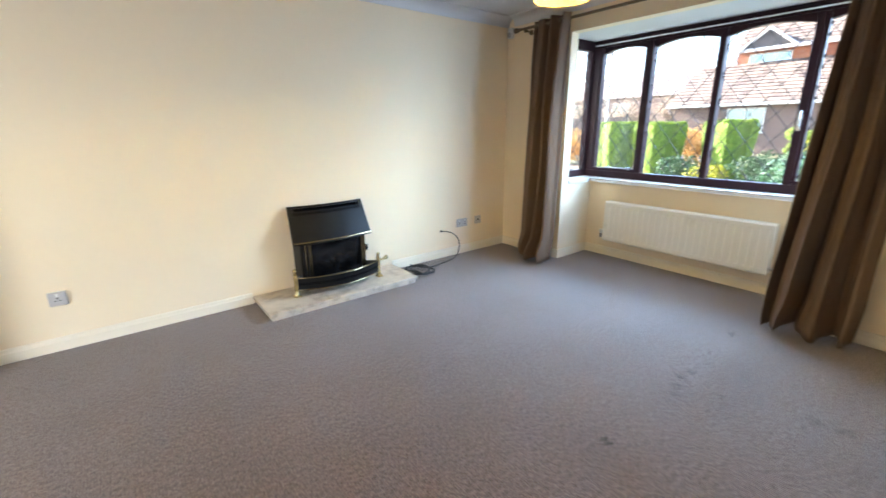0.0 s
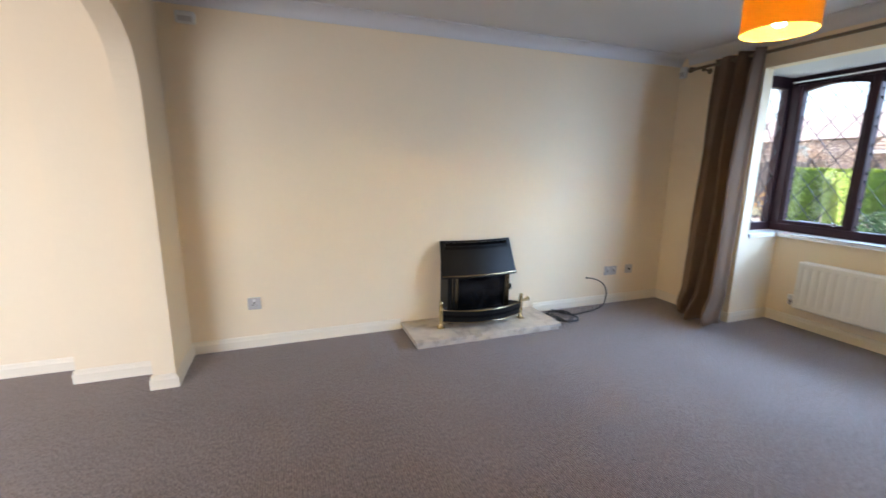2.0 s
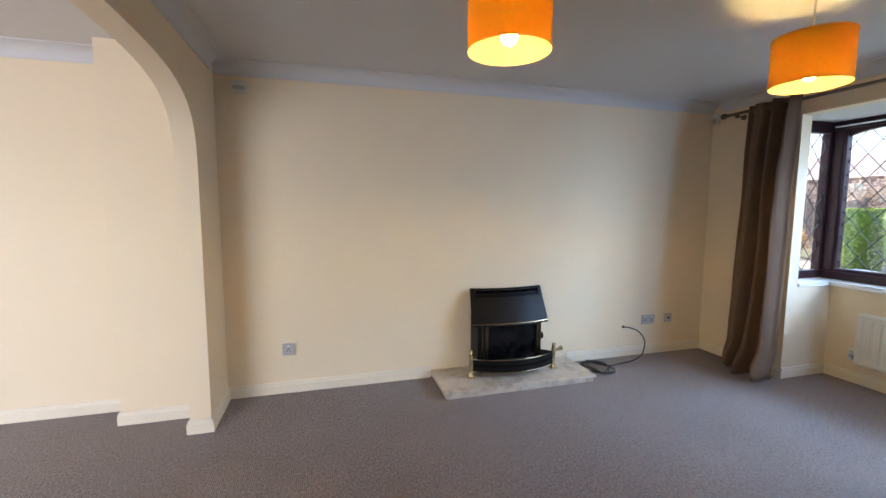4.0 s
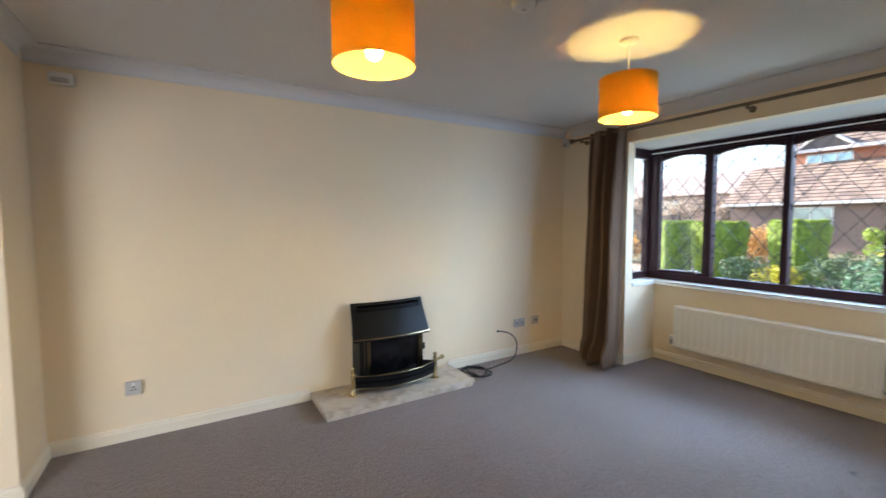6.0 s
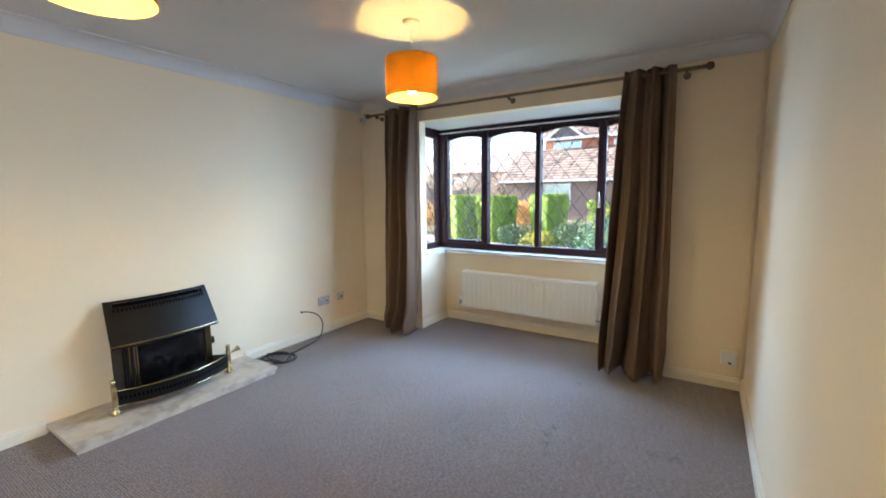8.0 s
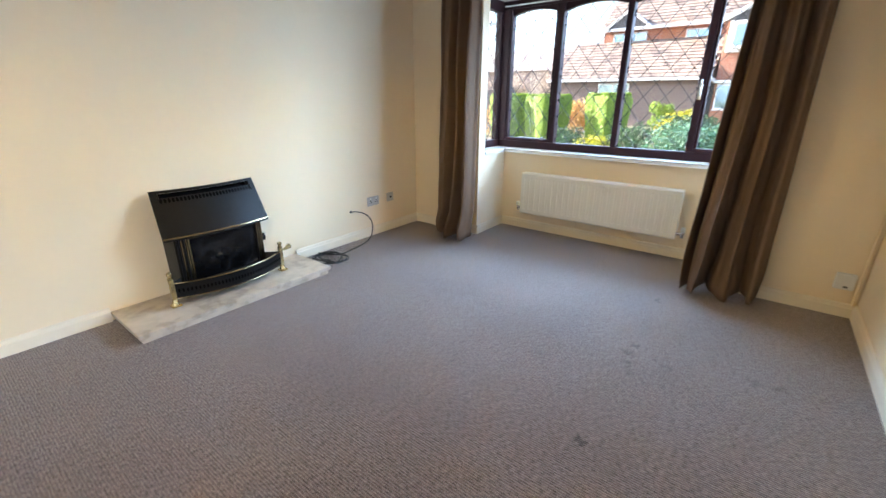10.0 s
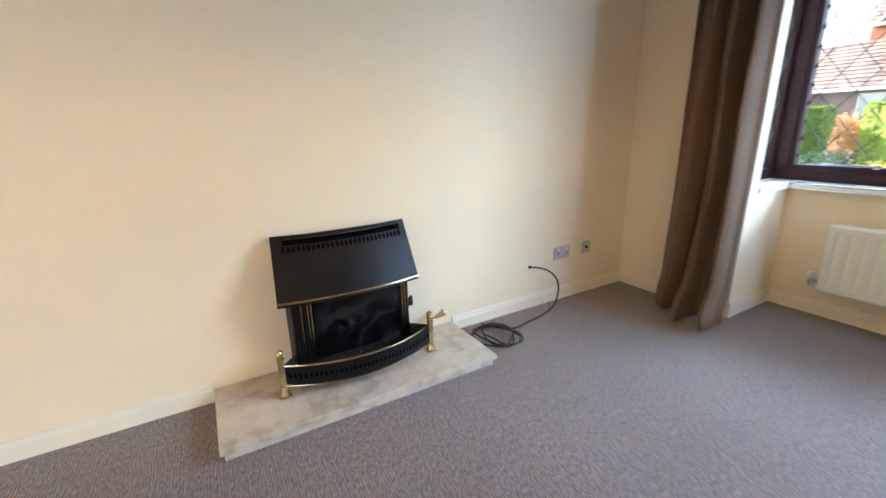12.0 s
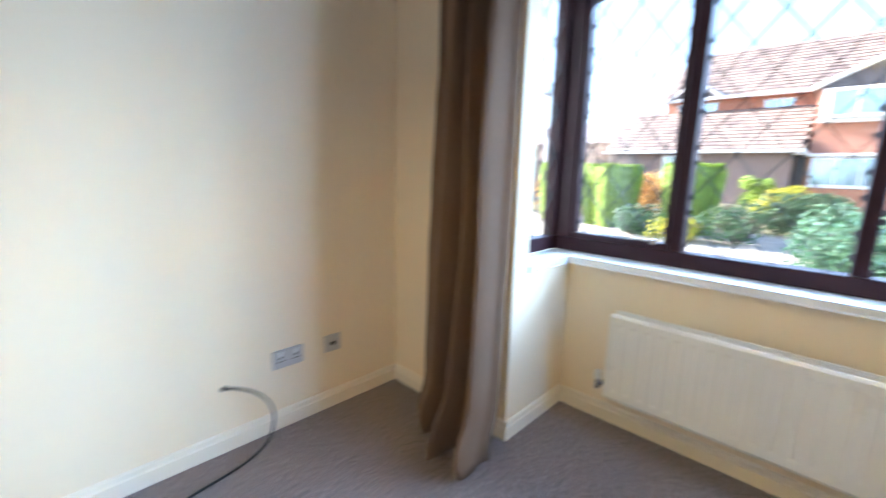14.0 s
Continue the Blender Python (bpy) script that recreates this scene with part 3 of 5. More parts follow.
for y0, y1, name in ((2.885, 3.03, "corner_post"), (0.55, 0.695, "corner_post"), (2.352, 2.406, "mullion"), (1.764, 1.816, "mullion"), (1.160, 1.214, "mullion")):
    part(name, box(F0 - 0.012, F1 + 0.004, y0, y1, P0 - 0.012, 2.075, 0.009), MAHOGANY, win)
LIGHTS = ((2.406, 2.885, 0.014), (1.816, 2.352, 0.004), (1.214, 1.764, 0.004), (0.695, 1.160, 0.014))
for y0, y1, sash in LIGHTS:
    opening = sash > 0.01
    part("arched_head", arched_head(y0, y1, 2.010, 2.052, 2.078, F0 + 0.012, F1 - 0.01), MAHOGANY, win)
    inner0, inner1, low = y0, y1, P0 - 0.012
    if opening:
        casement = part("casement", box(F0 - 0.006, F1 - 0.015, y0 + 0.001, y1 - 0.001, low, low + 0.03, 0.004), MAHOGANY, win)
        part("stile", box(F0 - 0.006, F1 - 0.015, y0 + 0.001, y0 + 0.022, low + 0.03, 2.07, 0.004), MAHOGANY, casement)
        part("stile", box(F0 - 0.006, F1 - 0.015, y1 - 0.022, y1 - 0.001, low + 0.03, 2.07, 0.004), MAHOGANY, casement)
        inner0, inner1, low = y0 + 0.022, y1 - 0.022, low + 0.03
    pane = part("pane", box(F0 + 0.030, F0 + 0.036, inner0, inner1, low, 2.06), GLASS, win, "clear leaded glass pane")
    pane.visible_shadow = False
    part("leading", leading(inner1 - inner0, 2.045 - low, lambda u, v, o, a=inner0, b=low: (F0 + 0.029 - o, a + u, b + v)), LEAD, pane, "dark lead diamond lattice")
# casement stay and handle
stay = rod((WX - 0.016, 2.47, 0.905), (WX - 0.022, 2.72, 0.912), 0.006)
box(WX - 0.026, WX - 0.008, 2.455, 2.485, 0.892, 0.918, 0.003, stay)
part("casement_stay", stay, CHROME, win, "silver casement stay")
latch = box(WX - 0.022, WX - 0.010, 1.172, 1.202, 1.27, 1.39, 0.004)
box(WX - 0.045, WX - 0.020, 1.180, 1.195, 1.30, 1.42, 0.005, latch)
part("window_handle", latch, CHROME, win, "silver window handle")
part("curtain_wire", rod((WX - 0.02, 0.72, 2.098), (WX - 0.02, 2.95, 2.098), 0.006, sides=10), UPVC, win, "white net-curtain wire")
for side, yf in ((1, 2.965), (-1, BAY0 - 0.14)):
    y0, y1 = (yf, yf + 0.065) if side > 0 else (yf - 0.065, yf)
    part("bottom_rail", box(XE + 0.108, F0 + 0.02, y0, y1, SILL + 0.001, P0 - 0.01, 0.005), MAHOGANY, win)
    part("head_rail", box(XE + 0.108, F0 + 0.02, y0, y1, 2.05, HEAD - 0.001, 0.005), MAHOGANY, win)
    part("stile", box(XE + 0.108, XE + 0.165, y0, y1, P0 - 0.01, 2.05, 0.005), MAHOGANY, win)
    part("stile", box(F0 - 0.045, F0 - 0.013, y0, y1, P0 - 0.01, 2.05, 0.005), MAHOGANY, win)
    x0, x1 = XE + 0.165, F0 - 0.045
    yg = (y0 + y1) / 2
    pane = part("pane", box(x0, x1, yg - 0.003, yg + 0.003, P0 - 0.01, 2.05), GLASS, win, "clear leaded glass side pane")
    pane.visible_shadow = False
    part("leading", leading(x1 - x0, 2.05 - P0 + 0.01, lambda u, v, o, a=x0, g=yg, s=side: (a + u, g - s * (0.004 + o), P0 - 0.01 + v)), LEAD, pane, "dark lead diamond lattice")


# ---- curtains ----
def curtain(y_top, y_bot, folds, seed, flip, belly=0.0, belly_at=0.3):
    """A full-length eyelet curtain drawn back; pairs of (low, high) y at the pole and at the hem."""
    rnd = random.Random(seed)
    ob = thing("curtain", (3.70, (y_bot[0] + y_bot[1]) / 2, 0), "taupe cotton full-length eyelet curtain drawn beside the bay window", "curtain", "pair of curtains")
    cols, rows = folds * 22, 44
    jit = [rnd.uniform(-0.6, 0.6) for _ in range(folds * 2 + 3)]
    amp = [rnd.uniform(0.55, 1.5) for _ in range(folds * 2 + 3)]
    t = bmesh.new()
    grid = []
    for i in range(cols + 1):
        u = i / cols
        line = []
        w = u * folds * 2
        k = int(w)
        f = w - k
        j = jit[k] * (1 - f) + jit[k + 1] * f
        a = amp[k] * (1 - f) + amp[k + 1] * f
        for v in range(rows + 1):
            s = v / rows
            z = 2.282 - s * (2.282 - 0.014)
            ease = s ** 0.8
            y = (y_top[0] + u * (y_top[1] - y_top[0])) * (1 - ease) + (y_bot[0] + u * (y_bot[1] - y_bot[0])) * ease
            deep = 0.044 * (1 - ease) + 0.092 * ease
            phase = math.pi * w + j * 1.6 * s + 0.25 * math.sin(2.2 * s + seed)
            wave = math.sin(phase)
            front = abs(math.sin(phase * 0.5 + 0.6))
            wave = 0.35 * wave + 1.9 * front ** 0.62 - 1.0 + 0.28 * math.sin(phase * 2.3 + seed)
            x = 3.690 + 0.030 * (u if flip > 0 else 1 - u) - 0.050 * ease - a * deep * wave * (0.8 + 0.2 * math.sin(5 * s + k))
            x += 0.012 * noise.noise((y * 9, z * 2.2, seed)) * (0.3 + s) + 0.006 * noise.noise((y * 24, z * 5, seed + 4))
            y += 0.010 * math.cos(phase * 2) * s + 0.012 * noise.noise((u * 6, z * 1.6, seed + 9)) * s
            y += 0.016 * math.sin(2.6 * z + seed) * s * (1 - s) * 4 * math.sin(math.pi * u)
            x -= 0.020 * noise.noise((u * 3.1, z * 0.9, seed + 2)) * s
            x -= belly * math.exp(-((u - belly_at) / 0.30) ** 2) * s ** 1.6
            if s > 0.90:
                q = (s - 0.90) / 0.10
                x -= (0.055 * math.sin(2.4 * q) + 0.012 * q) * (0.35 + 0.65 * front)
                z += 0.016 * q * (1 - front) + 0.012 * q * (1 + noise.noise((u * 7, 0, seed)))
                y += 0.022 * q * math.sin(phase * 0.5 + seed)
            x = min(x, XE - 0.022)
            line.append(t.verts.new((x, y, z)))
        grid.append(line)
    for i in range(cols):
        for v in range(rows):
            t.faces.new((grid[i][v], grid[i + 1][v], grid[i + 1][v + 1], grid[i][v + 1]))
    cloth = part("fabric", t, CURTAIN, ob, smooth=True)
    thick = cloth.modifiers.new("thickness", "SOLIDIFY")
    thick.thickness, thick.offset = 0.003, 0
    for k in range(folds * 2):
        y = y_top[0] + (k + 0.5) / (folds * 2) * (y_top[1] - y_top[0])
        ring = bmesh.new()
        prof = [(0.021 + 0.0045 * math.cos(a), 0.0045 * math.sin(a)) for a in [2 * math.pi * q / 8 for q in range(9)]]
        join(ring, lathe(prof, (3.704, y, 2.243), "Y", 20))
        part("eyelet", ring, BRONZE, ob)
    return ob


curtain((2.760, 3.195), (2.745, 3.205), 3, 3, 1, 0.07, 0.26)
curtain((0.560, 0.890), (0.515, 0.985), 3, 8, -1, 0.02, 0.6)

pole = thing("curtain_pole", (3.704, 1.90, 2.243), "dark antique-brass curtain pole with ball finials above the bay", "curtain pole")
part("pole", rod((3.704, 0.41, 2.243), (3.704, 3.385, 2.243), 0.0125), BRONZE, pole, smooth=True)
for y, s in ((0.41, -1), (3.385, 1)):
    prof = [(0.001, 0.0), (0.016, 0.001), (0.016, 0.012), (0.010, 0.017), (0.014, 0.022)]
    prof += [(0.026 * math.sin(a), 0.044 - 0.026 * math.cos(a)) for a in [radians(q) for q in range(35, 181, 15)]]
    part("finial", lathe([(r, s * h) for r, h in prof], (3.704, y, 2.243), "Y", 20), BRONZE, pole, "turned ball finial", True)
for y in (0.50, 1.81, 3.30):
    br = rod((3.704, y, 2.225), (XE - 0.001, y, 2.215), 0.007, sides=10)
    join(br, lathe([(0.001, 0), (0.024, 0), (0.024, 0.006), (0.012, 0.010), (0.001, 0.010)], (XE - 0.0105, y, 2.215), "X", 16))
    join(br, rod((3.704, y - 0.007, 2.222), (3.704, y + 0.007, 2.222), 0.017, sides=14))
    part("bracket", br, BRONZE, pole, smooth=True)


# ---- radiator ----
def radiator():
    y0, y1, z0, z1, x0 = 1.130, 2.535, 0.195, 0.598, 4.134
    ob = thing("radiator", (4.18, (y0 + y1) / 2, z0), "white enamelled fluted double-panel radiator under the bay window", "radiator")
    for name, face, back in (("front_panel", x0, x0 + 0.016), ("back_panel", x0 + 0.085, x0 + 0.070)):
        t = bmesh.new()
        n = 24
        pitch = (y1 - y0 - 0.03) / n
        ys = [(y0, 0)]
        for k in range(n):
            c = y0 + 0.015 + (k + 0.5) * pitch
            ys += [(c - 0.013, 0), (c - 0.008, 1), (c + 0.008, 1), (c + 0.013, 0)]
        ys.append((y1, 0))
        zs = [(z0, 0), (z0 + 0.012, 0), (z0 + 0.040, 0), (z0 + 0.052, 1), (z1 - 0.052, 1), (z1 - 0.040, 0), (z1 - 0.012, 0), (z1, 0)]
        sgn = 1 if back > face else -1
        def depth(fy, fz, z):
            edge = 0.007 if z in (z0, z1) else 0
            return face + sgn * (0.0032 * fy * fz + edge)
        g = [[t.verts.new((depth(fy, fz, z), y, z)) for z, fz in zs] for y, fy in ys]
        gb = [[t.verts.new((back, y, z)) for z, fz in zs] for y, fy in ys]
        for i in range(len(ys) - 1):
            for j in range(len(zs) - 1):
                t.faces.new((g[i][j], g[i + 1][j], g[i + 1][j + 1], g[i][j + 1]))
                t.faces.new((gb[i][j + 1], gb[i + 1][j + 1], gb[i + 1][j], gb[i][j]))
            t.faces.new((g[i][0], gb[i][0], gb[i + 1][0], g[i + 1][0]))
            t.faces.new((g[i][-1], g[i + 1][-1], gb[i + 1][-1], gb[i][-1]))
        for i in (0, -1):
            for j in range(len(zs) - 1):
                t.faces.new((g[i][j], g[i][j + 1], gb[i][j + 1], gb[i][j]))
        part(name, t, ENAMEL, ob)
    fins = bmesh.new()
    for k in range(60):
        y = y0 + 0.02 + k * (y1 - y0 - 0.04) / 59
        box(x0 + 0.018, x0 + 0.068, y - 0.001, y + 0.001, z0 + 0.03, z1 - 0.012, bm=fins)
    part("convector_fins", fins, ENAMEL, ob)
    grille = bmesh.new()
    for k in range(4):
        x = x0 + 0.021 + k * 0.0135
        box(x, x + 0.004, y0 + 0.01, y1 - 0.01, z1 - 0.010, z1 - 0.003, bm=grille)
    part("top_grille", grille, ENAMEL, ob)
    for y in (y0, y1):
        s = 1 if y == y1 else -1
        v = rod((x0 + 0.045, y - s * 0.01, z0 + 0.045), (x0 + 0.045, y + s * 0.045, z0 + 0.045), 0.011)
        rod((x0 + 0.045, y + s * 0.045, z0 + 0.022), (BAYX - 0.002, y + s * 0.045, z0 + 0.022), 0.0075, v)
        rod((x0 + 0.045, y + s * 0.045, z0 + 0.015), (x0 + 0.045, y + s * 0.045, z0 + 0.06), 0.013, v)
        valve = part("valve", v, CHROME, ob, "chrome radiator valve", True)
        part("valve_cap", lathe([(0.001, 0), (0.017, 0), (0.019, 0.008), (0.016, 0.038), (0.001, 0.040)], (x0 + 0.045, y + s * 0.045, z0 + 0.062), "Z", 16), PLASTIC, valve, smooth=True)
    for y in (y0 + 0.2, y1 - 0.2):
        part("wall_bracket", box(x0 + 0.086, BAYX, y - 0.015, y + 0.015, z0 + 0.04, z1 - 0.06, 0.002), ENAMEL, ob)


radiator()


# ---- pendant lamps ----
def pendant(x, y):
    ob = thing("pendant_lamp", (x, y, TOP), "lit orange fabric drum pendant lamp hanging from the ceiling", "pendant lamp", "two pendant lamps")
    part("ceiling_rose", lathe([(0.001, 0), (0.050, 0), (0.050, -0.006), (0.040, -0.018), (0.016, -0.028), (0.001, -0.028)], (x, y, TOP), "Z", 28), PLASTIC, ob, "white ceiling rose", True)
    part("flex", rod((x, y, TOP - 0.026), (x, y, 2.115), 0.0042, sides=10), PLASTIC, ob, "white flex", True)
    part("lampholder", lathe([(0.001, 0.05), (0.006, 0.05), (0.010, 0.035), (0.0135, 0.0), (0.0135, -0.012), (0.001, -0.012)], (x, y, 2.075), "Z", 20), PLASTIC, ob, smooth=True)
    r, z0, z1 = 0.152, 1.975, 2.190
    t = bmesh.new()
    rings = [[t.verts.new((x + r * math.cos(2 * math.pi * k / 64), y + r * math.sin(2 * math.pi * k / 64), z)) for k in range(64)] for z in (z0, (z0 + z1) / 2, z1)]
    for a, b in zip(rings, rings[1:]):
        for k in range(64):
            t.faces.new((a[k], a[(k + 1) % 64], b[(k + 1) % 64], b[k]))
    shade = part("shade", t, SHADE, ob, "orange fabric drum shade", True)
    t = bmesh.new()
    rings = [[t.verts.new((x + (r - 0.002) * math.cos(2 * math.pi * k / 64), y + (r - 0.002) * math.sin(2 * math.pi * k / 64), z)) for k in range(64)] for z in (z0, z1)]
    for k in range(64):
        t.faces.new((rings[0][k], rings[0][(k + 1) % 64], rings[1][(k + 1) % 64], rings[1][k]))
    part("lining", t, LINING, shade, "pale yellow shade lining", True)
    for z in (z0, z1):
        pr = [(r + 0.0022 * math.cos(a), z + 0.0030 * math.sin(a)) for a in [2 * math.pi * q / 8 for q in range(9)]]
        part("rim", lathe(pr, (x, y, 0), "Z", 64), SHADE_LINING, shade, smooth=True)
    spider = bmesh.new()
    for k in range(3):
        a = 2 * math.pi * k / 3 + 0.4
        rod((x + 0.02 * math.cos(a), y + 0.02 * math.sin(a), 2.090), (x + r * math.cos(a), y + r * math.sin(a), 2.186), 0.0016, spider, 6)
    part("spider", spider, PLASTIC, shade)
    prof = [(0.030 * math.sin(a), 2.025 + 0.030 * math.cos(a)) for a in [radians(q) for q in range(46, 181, 9)]]
    bulb = part("bulb", lathe(prof, (x, y, 0), "Z", 24), BULB_GLOW, ob, "glowing warm bulb", True)
    # Unseen collar added to block part of the bulb's light towards the ceiling.
    part("bulb_collar", lathe([(0.001, 2.079), (0.013, 2.077), (0.015, 2.068), (0.0215, 2.0465), (0.0212, 2.0459), (0.001, 2.0456)], (x, y, 0), "Z", 24), PLASTIC, bulb, "white plastic bulb collar added to limit upward light", True)
    return ob


first = pendant(0.836, 1.83)
copy_thing(first, Matrix.Translation((2.345, 1.83, TOP)))

alarm = thing("smoke_alarm", (1.565, 1.825, TOP), "round white smoke alarm on the ceiling", "smoke alarm")
part("base", lathe([(0.001, 0), (0.056, 0), (0.056, -0.010), (0.001, -0.010)], (1.565, 1.825, TOP), "Z", 32), PLASTIC, alarm, smooth=True)
part("cover", lathe([(0.054, -0.011), (0.053, -0.022), (0.046, -0.034), (0.030, -0.038), (0.001, -0.038)], (1.565, 1.825, TOP), "Z", 32), PLASTIC, alarm, smooth=True)
part("test_button", lathe([(0.012, -0.037), (0.011, -0.041), (0.001, -0.041)], (1.565, 1.825, TOP), "Z", 16), GREY_PLASTIC, alarm, smooth=True)


def detector(x, y, z, turn, label, w=0.032, h=0.050):
    ob = thing("alarm_detector", (0, 0, 0), label, "alarm detector", "alarm detectors")
    t = box(-w, w, -0.040, 0.0, -h, h, 0.010, segments=3)
    part("case", t, PLASTIC, ob, smooth=True)
    part("lens", box(-w * 0.7, w * 0.7, -0.046, -0.038, -h * 0.8, h * 0.1, 0.004), GREY_PLASTIC, ob)
    ob.matrix_world = pose(x, y, z, 0, 0, turn)


detector(-0.383, YN, 2.232, 0, "wide off-white alarm detector high on the cream wall", 0.056, 0.034)
detector(XE, 3.565, 2.250, -90, "small white alarm detector beside the curtain pole")


# ---- sockets and wall plates ----
def plate(x, z, w, h, label, category, kind):
    ob = thing("wall_socket", (x, YN, z), label, category)
    y = YN
    if kind == "single":
        part("back_box", box(x - w / 2 + 0.002, x + w / 2 - 0.002, y - 0.020, y, z - h / 2 + 0.002, z + h / 2 - 0.002, 0.003), PLASTIC, ob)
        y = YN - 0.019
    part("faceplate", box(x - w / 2, x + w / 2, y - 0.011, y, z - h / 2, z + h / 2, 0.004), GREY_PLASTIC, ob)
    if kind in ("single", "double"):
        for c in ((x,) if kind == "single" else (x - w / 4, x + w / 4)):
            part("switch", box(c - 0.006, c + 0.006, y - 0.015, y - 0.010, z + 0.016, z + 0.034, 0.001), PLASTIC, ob)
            part("pin_hole", box(c - 0.004, c + 0.004, y - 0.0125, y - 0.0100, z + 0.002, z + 0.012), HOLE_SHADE, ob)
            for s in (-1, 1):
                part("pin_hole", box(c + s * 0.011 - 0.004, c + s * 0.011 + 0.004, y - 0.0125, y - 0.0100, z - 0.013, z - 0.007), HOLE_SHADE, ob)
    else:
        part("aerial_outlet", lathe([(0.001, 0), (0.010, 0), (0.010, -0.008), (0.004, -0.008), (0.001, -0.008)], (x, y - 0.0105, z), "Y", 16), HOLE_SHADE, ob)


plate(-0.121, 0.342, 0.088, 0.088, "pale grey single switched socket on the cream wall", "socket", "single")
plate(3.150, 0.338, 0.147, 0.088, "pale grey double switched socket above the skirting", "socket", "double")
plate(3.381, 0.341, 0.088, 0.088, "pale grey aerial socket beside the double socket", "aerial socket", "aerial")

phone = thing("telephone_point", (XE, 0.135, 0.232), "white boxy telephone point low on the cream wall", "telephone point")
part("case", box(XE - 0.038, XE, 0.088, 0.182, 0.182, 0.282, 0.006), PLASTIC, phone)
part("jack", box(XE - 0.040, XE - 0.037, 0.118, 0.138, 0.196, 0.206), HOLE_SHADE, phone)
pipe = thing("pipe", (XE - 0.018, YS + 0.022, 0.0), "cream-painted vertical pipe in the room corner", "pipe")
part("tube", rod((XE - 0.024, YS + 0.026, 0.089), (XE - 0.024, YS + 0.026, TOP - 0.093), 0.008, sides=14), CREAM, pipe, smooth=True)


# ---- hearth and gas fire ----
hearth = thing("hearth", (1.64, 3.41, 0), "low beige marbled stone hearth slab on the carpet", "hearth")
part("base_slab", box(0.996, 2.240, 3.169, YN, 0.0, 0.0325, 0.002), MARBLE, hearth)
part("top_slab", box(0.982, 2.257, 3.156, YN, 0.033, 0.058, 0.004), MARBLE, hearth)


def gas_fire():
    Z0 = 0.0585
    ob = thing("gas_fire", (1.625, 3.48, Z0), "black gas fire with brass trim standing on the marble hearth", "gas fire")
    # body: open-fronted case
    t = box(1.335, 1.905, 3.590, YN - 0.002, Z0, 0.70)
    box(1.335, 1.352, 3.455, 3.590, Z0, 0.46, bm=t)
    box(1.888, 1.905, 3.455, 3.590, Z0, 0.46, bm=t)
    box(1.352, 1.888, 3.44, 3.590, Z0, 0.150, bm=t)
    box(1.352, 1.888, 3.455, 3.590, 0.430, 0.46, bm=t)
    part("body", t, FIRE_DARK, ob)

    def bow(u):
        return 0.044 * (1 - (2 * u - 1) ** 2)

    def front(u, v, off=0.0):
        x0, x1 = 1.305 - 0.022 * v, 1.948 + 0.016 * v
        return Vector((x0 + u * (x1 - x0), 3.562 - 0.125 * v - bow(u) - off * 0.91, 0.742 - 0.275 * v + off * 0.41))

    def patch(t, u0, u1, v0, v1, n=14, deep=0.008):
        f = [[t.verts.new(front(u0 + (u1 - u0) * i / n, v)) for v in (v0, v1)] for i in range(n + 1)]
        b = [[t.verts.new(front(u0 + (u1 - u0) * i / n, v, -deep)) for v in (v0, v1)] for i in range(n + 1)]
        for i in range(n):
            t.faces.new((f[i][0], f[i + 1][0], f[i + 1][1], f[i][1]))
            t.faces.new((b[i][1], b[i + 1][1], b[i + 1][0], b[i][0]))
            t.faces.new((f[i][0], b[i][0], b[i + 1][0], f[i + 1][0]))
            t.faces.new((f[i][1], f[i + 1][1], b[i + 1][1], b[i][1]))
        for i in (0, n):
            t.faces.new((f[i][0], f[i][1], b[i][1], b[i][0]))

    t = bmesh.new()
    S0, S1, V0, V1 = 0.058, 0.945, 0.055, 0.285
    patch(t, 0, 1, 0, V0)
    patch(t, 0, 1, V1, 1)
    patch(t, 0, S0, V0, V1, 2)
    patch(t, S1, 1, V0, V1, 2)
    # top and cheeks of the narrower case behind the plate
    n = 14
    C0, C1 = 0.070, 0.930
    us = [C0 + (C1 - C0) * i / n for i in range(n + 1)]
    a = [t.verts.new(front(u, 0.06, -0.008)) for u in us]
    b = [t.verts.new((front(u, 0).x, YN - 0.002, 0.722)) for u in us]
    for i in range(n):
        t.faces.new((a[i], a[i + 1], b[i + 1], b[i]))
    for u in (C0, C1):
        t.faces.new([t.verts.new(p) for p in (front(u, 0.06, -0.008), front(u, 1, -0.008), Vector((front(u, 1).x, YN - 0.002, 0.467)), Vector((front(u, 0).x, YN - 0.002, 0.722)))])
    a = [t.verts.new(front(u, 1, -0.008)) for u in us]
    b = [t.verts.new((front(u, 1).x, 3.60, 0.462)) for u in us]
    for i in range(n):
        t.faces.new((a[i], b[i], b[i + 1], a[i + 1]))
    bmesh.ops.remove_doubles(t, verts=t.verts[:], dist=0.0004)
    hood = part("hood", t, FIRE_BLACK, ob, "sloping satin black hood")
    # Black sheet that stands in for the dark depth behind the slot.
    t = bmesh.new()
    vs = [t.verts.new(front(u, v, -0.030)) for u, v in ((S0 - 0.02, V0 - 0.04), (S1 + 0.02, V0 - 0.04), (S1 + 0.02, V1 + 0.05), (S0 - 0.02, V1 + 0.05))]
    t.faces.new(vs)
    part("slot_back", t, HOLE_SHADE, hood)
    t = bmesh.new()
    n = 20
    VA = 0.150
    f = [[t.verts.new(front(S0 + (S1 - S0) * i / n, v, o)) for v, o in ((VA, -0.010), (VA, -0.004), (V1, -0.004), (V1, -0.010))] for i in range(n + 1)]
    for i in range(n):
        for q in range(4):
            t.faces.new((f[i][q], f[i + 1][q], f[i + 1][(q + 1) % 4], f[i][(q + 1) % 4]))
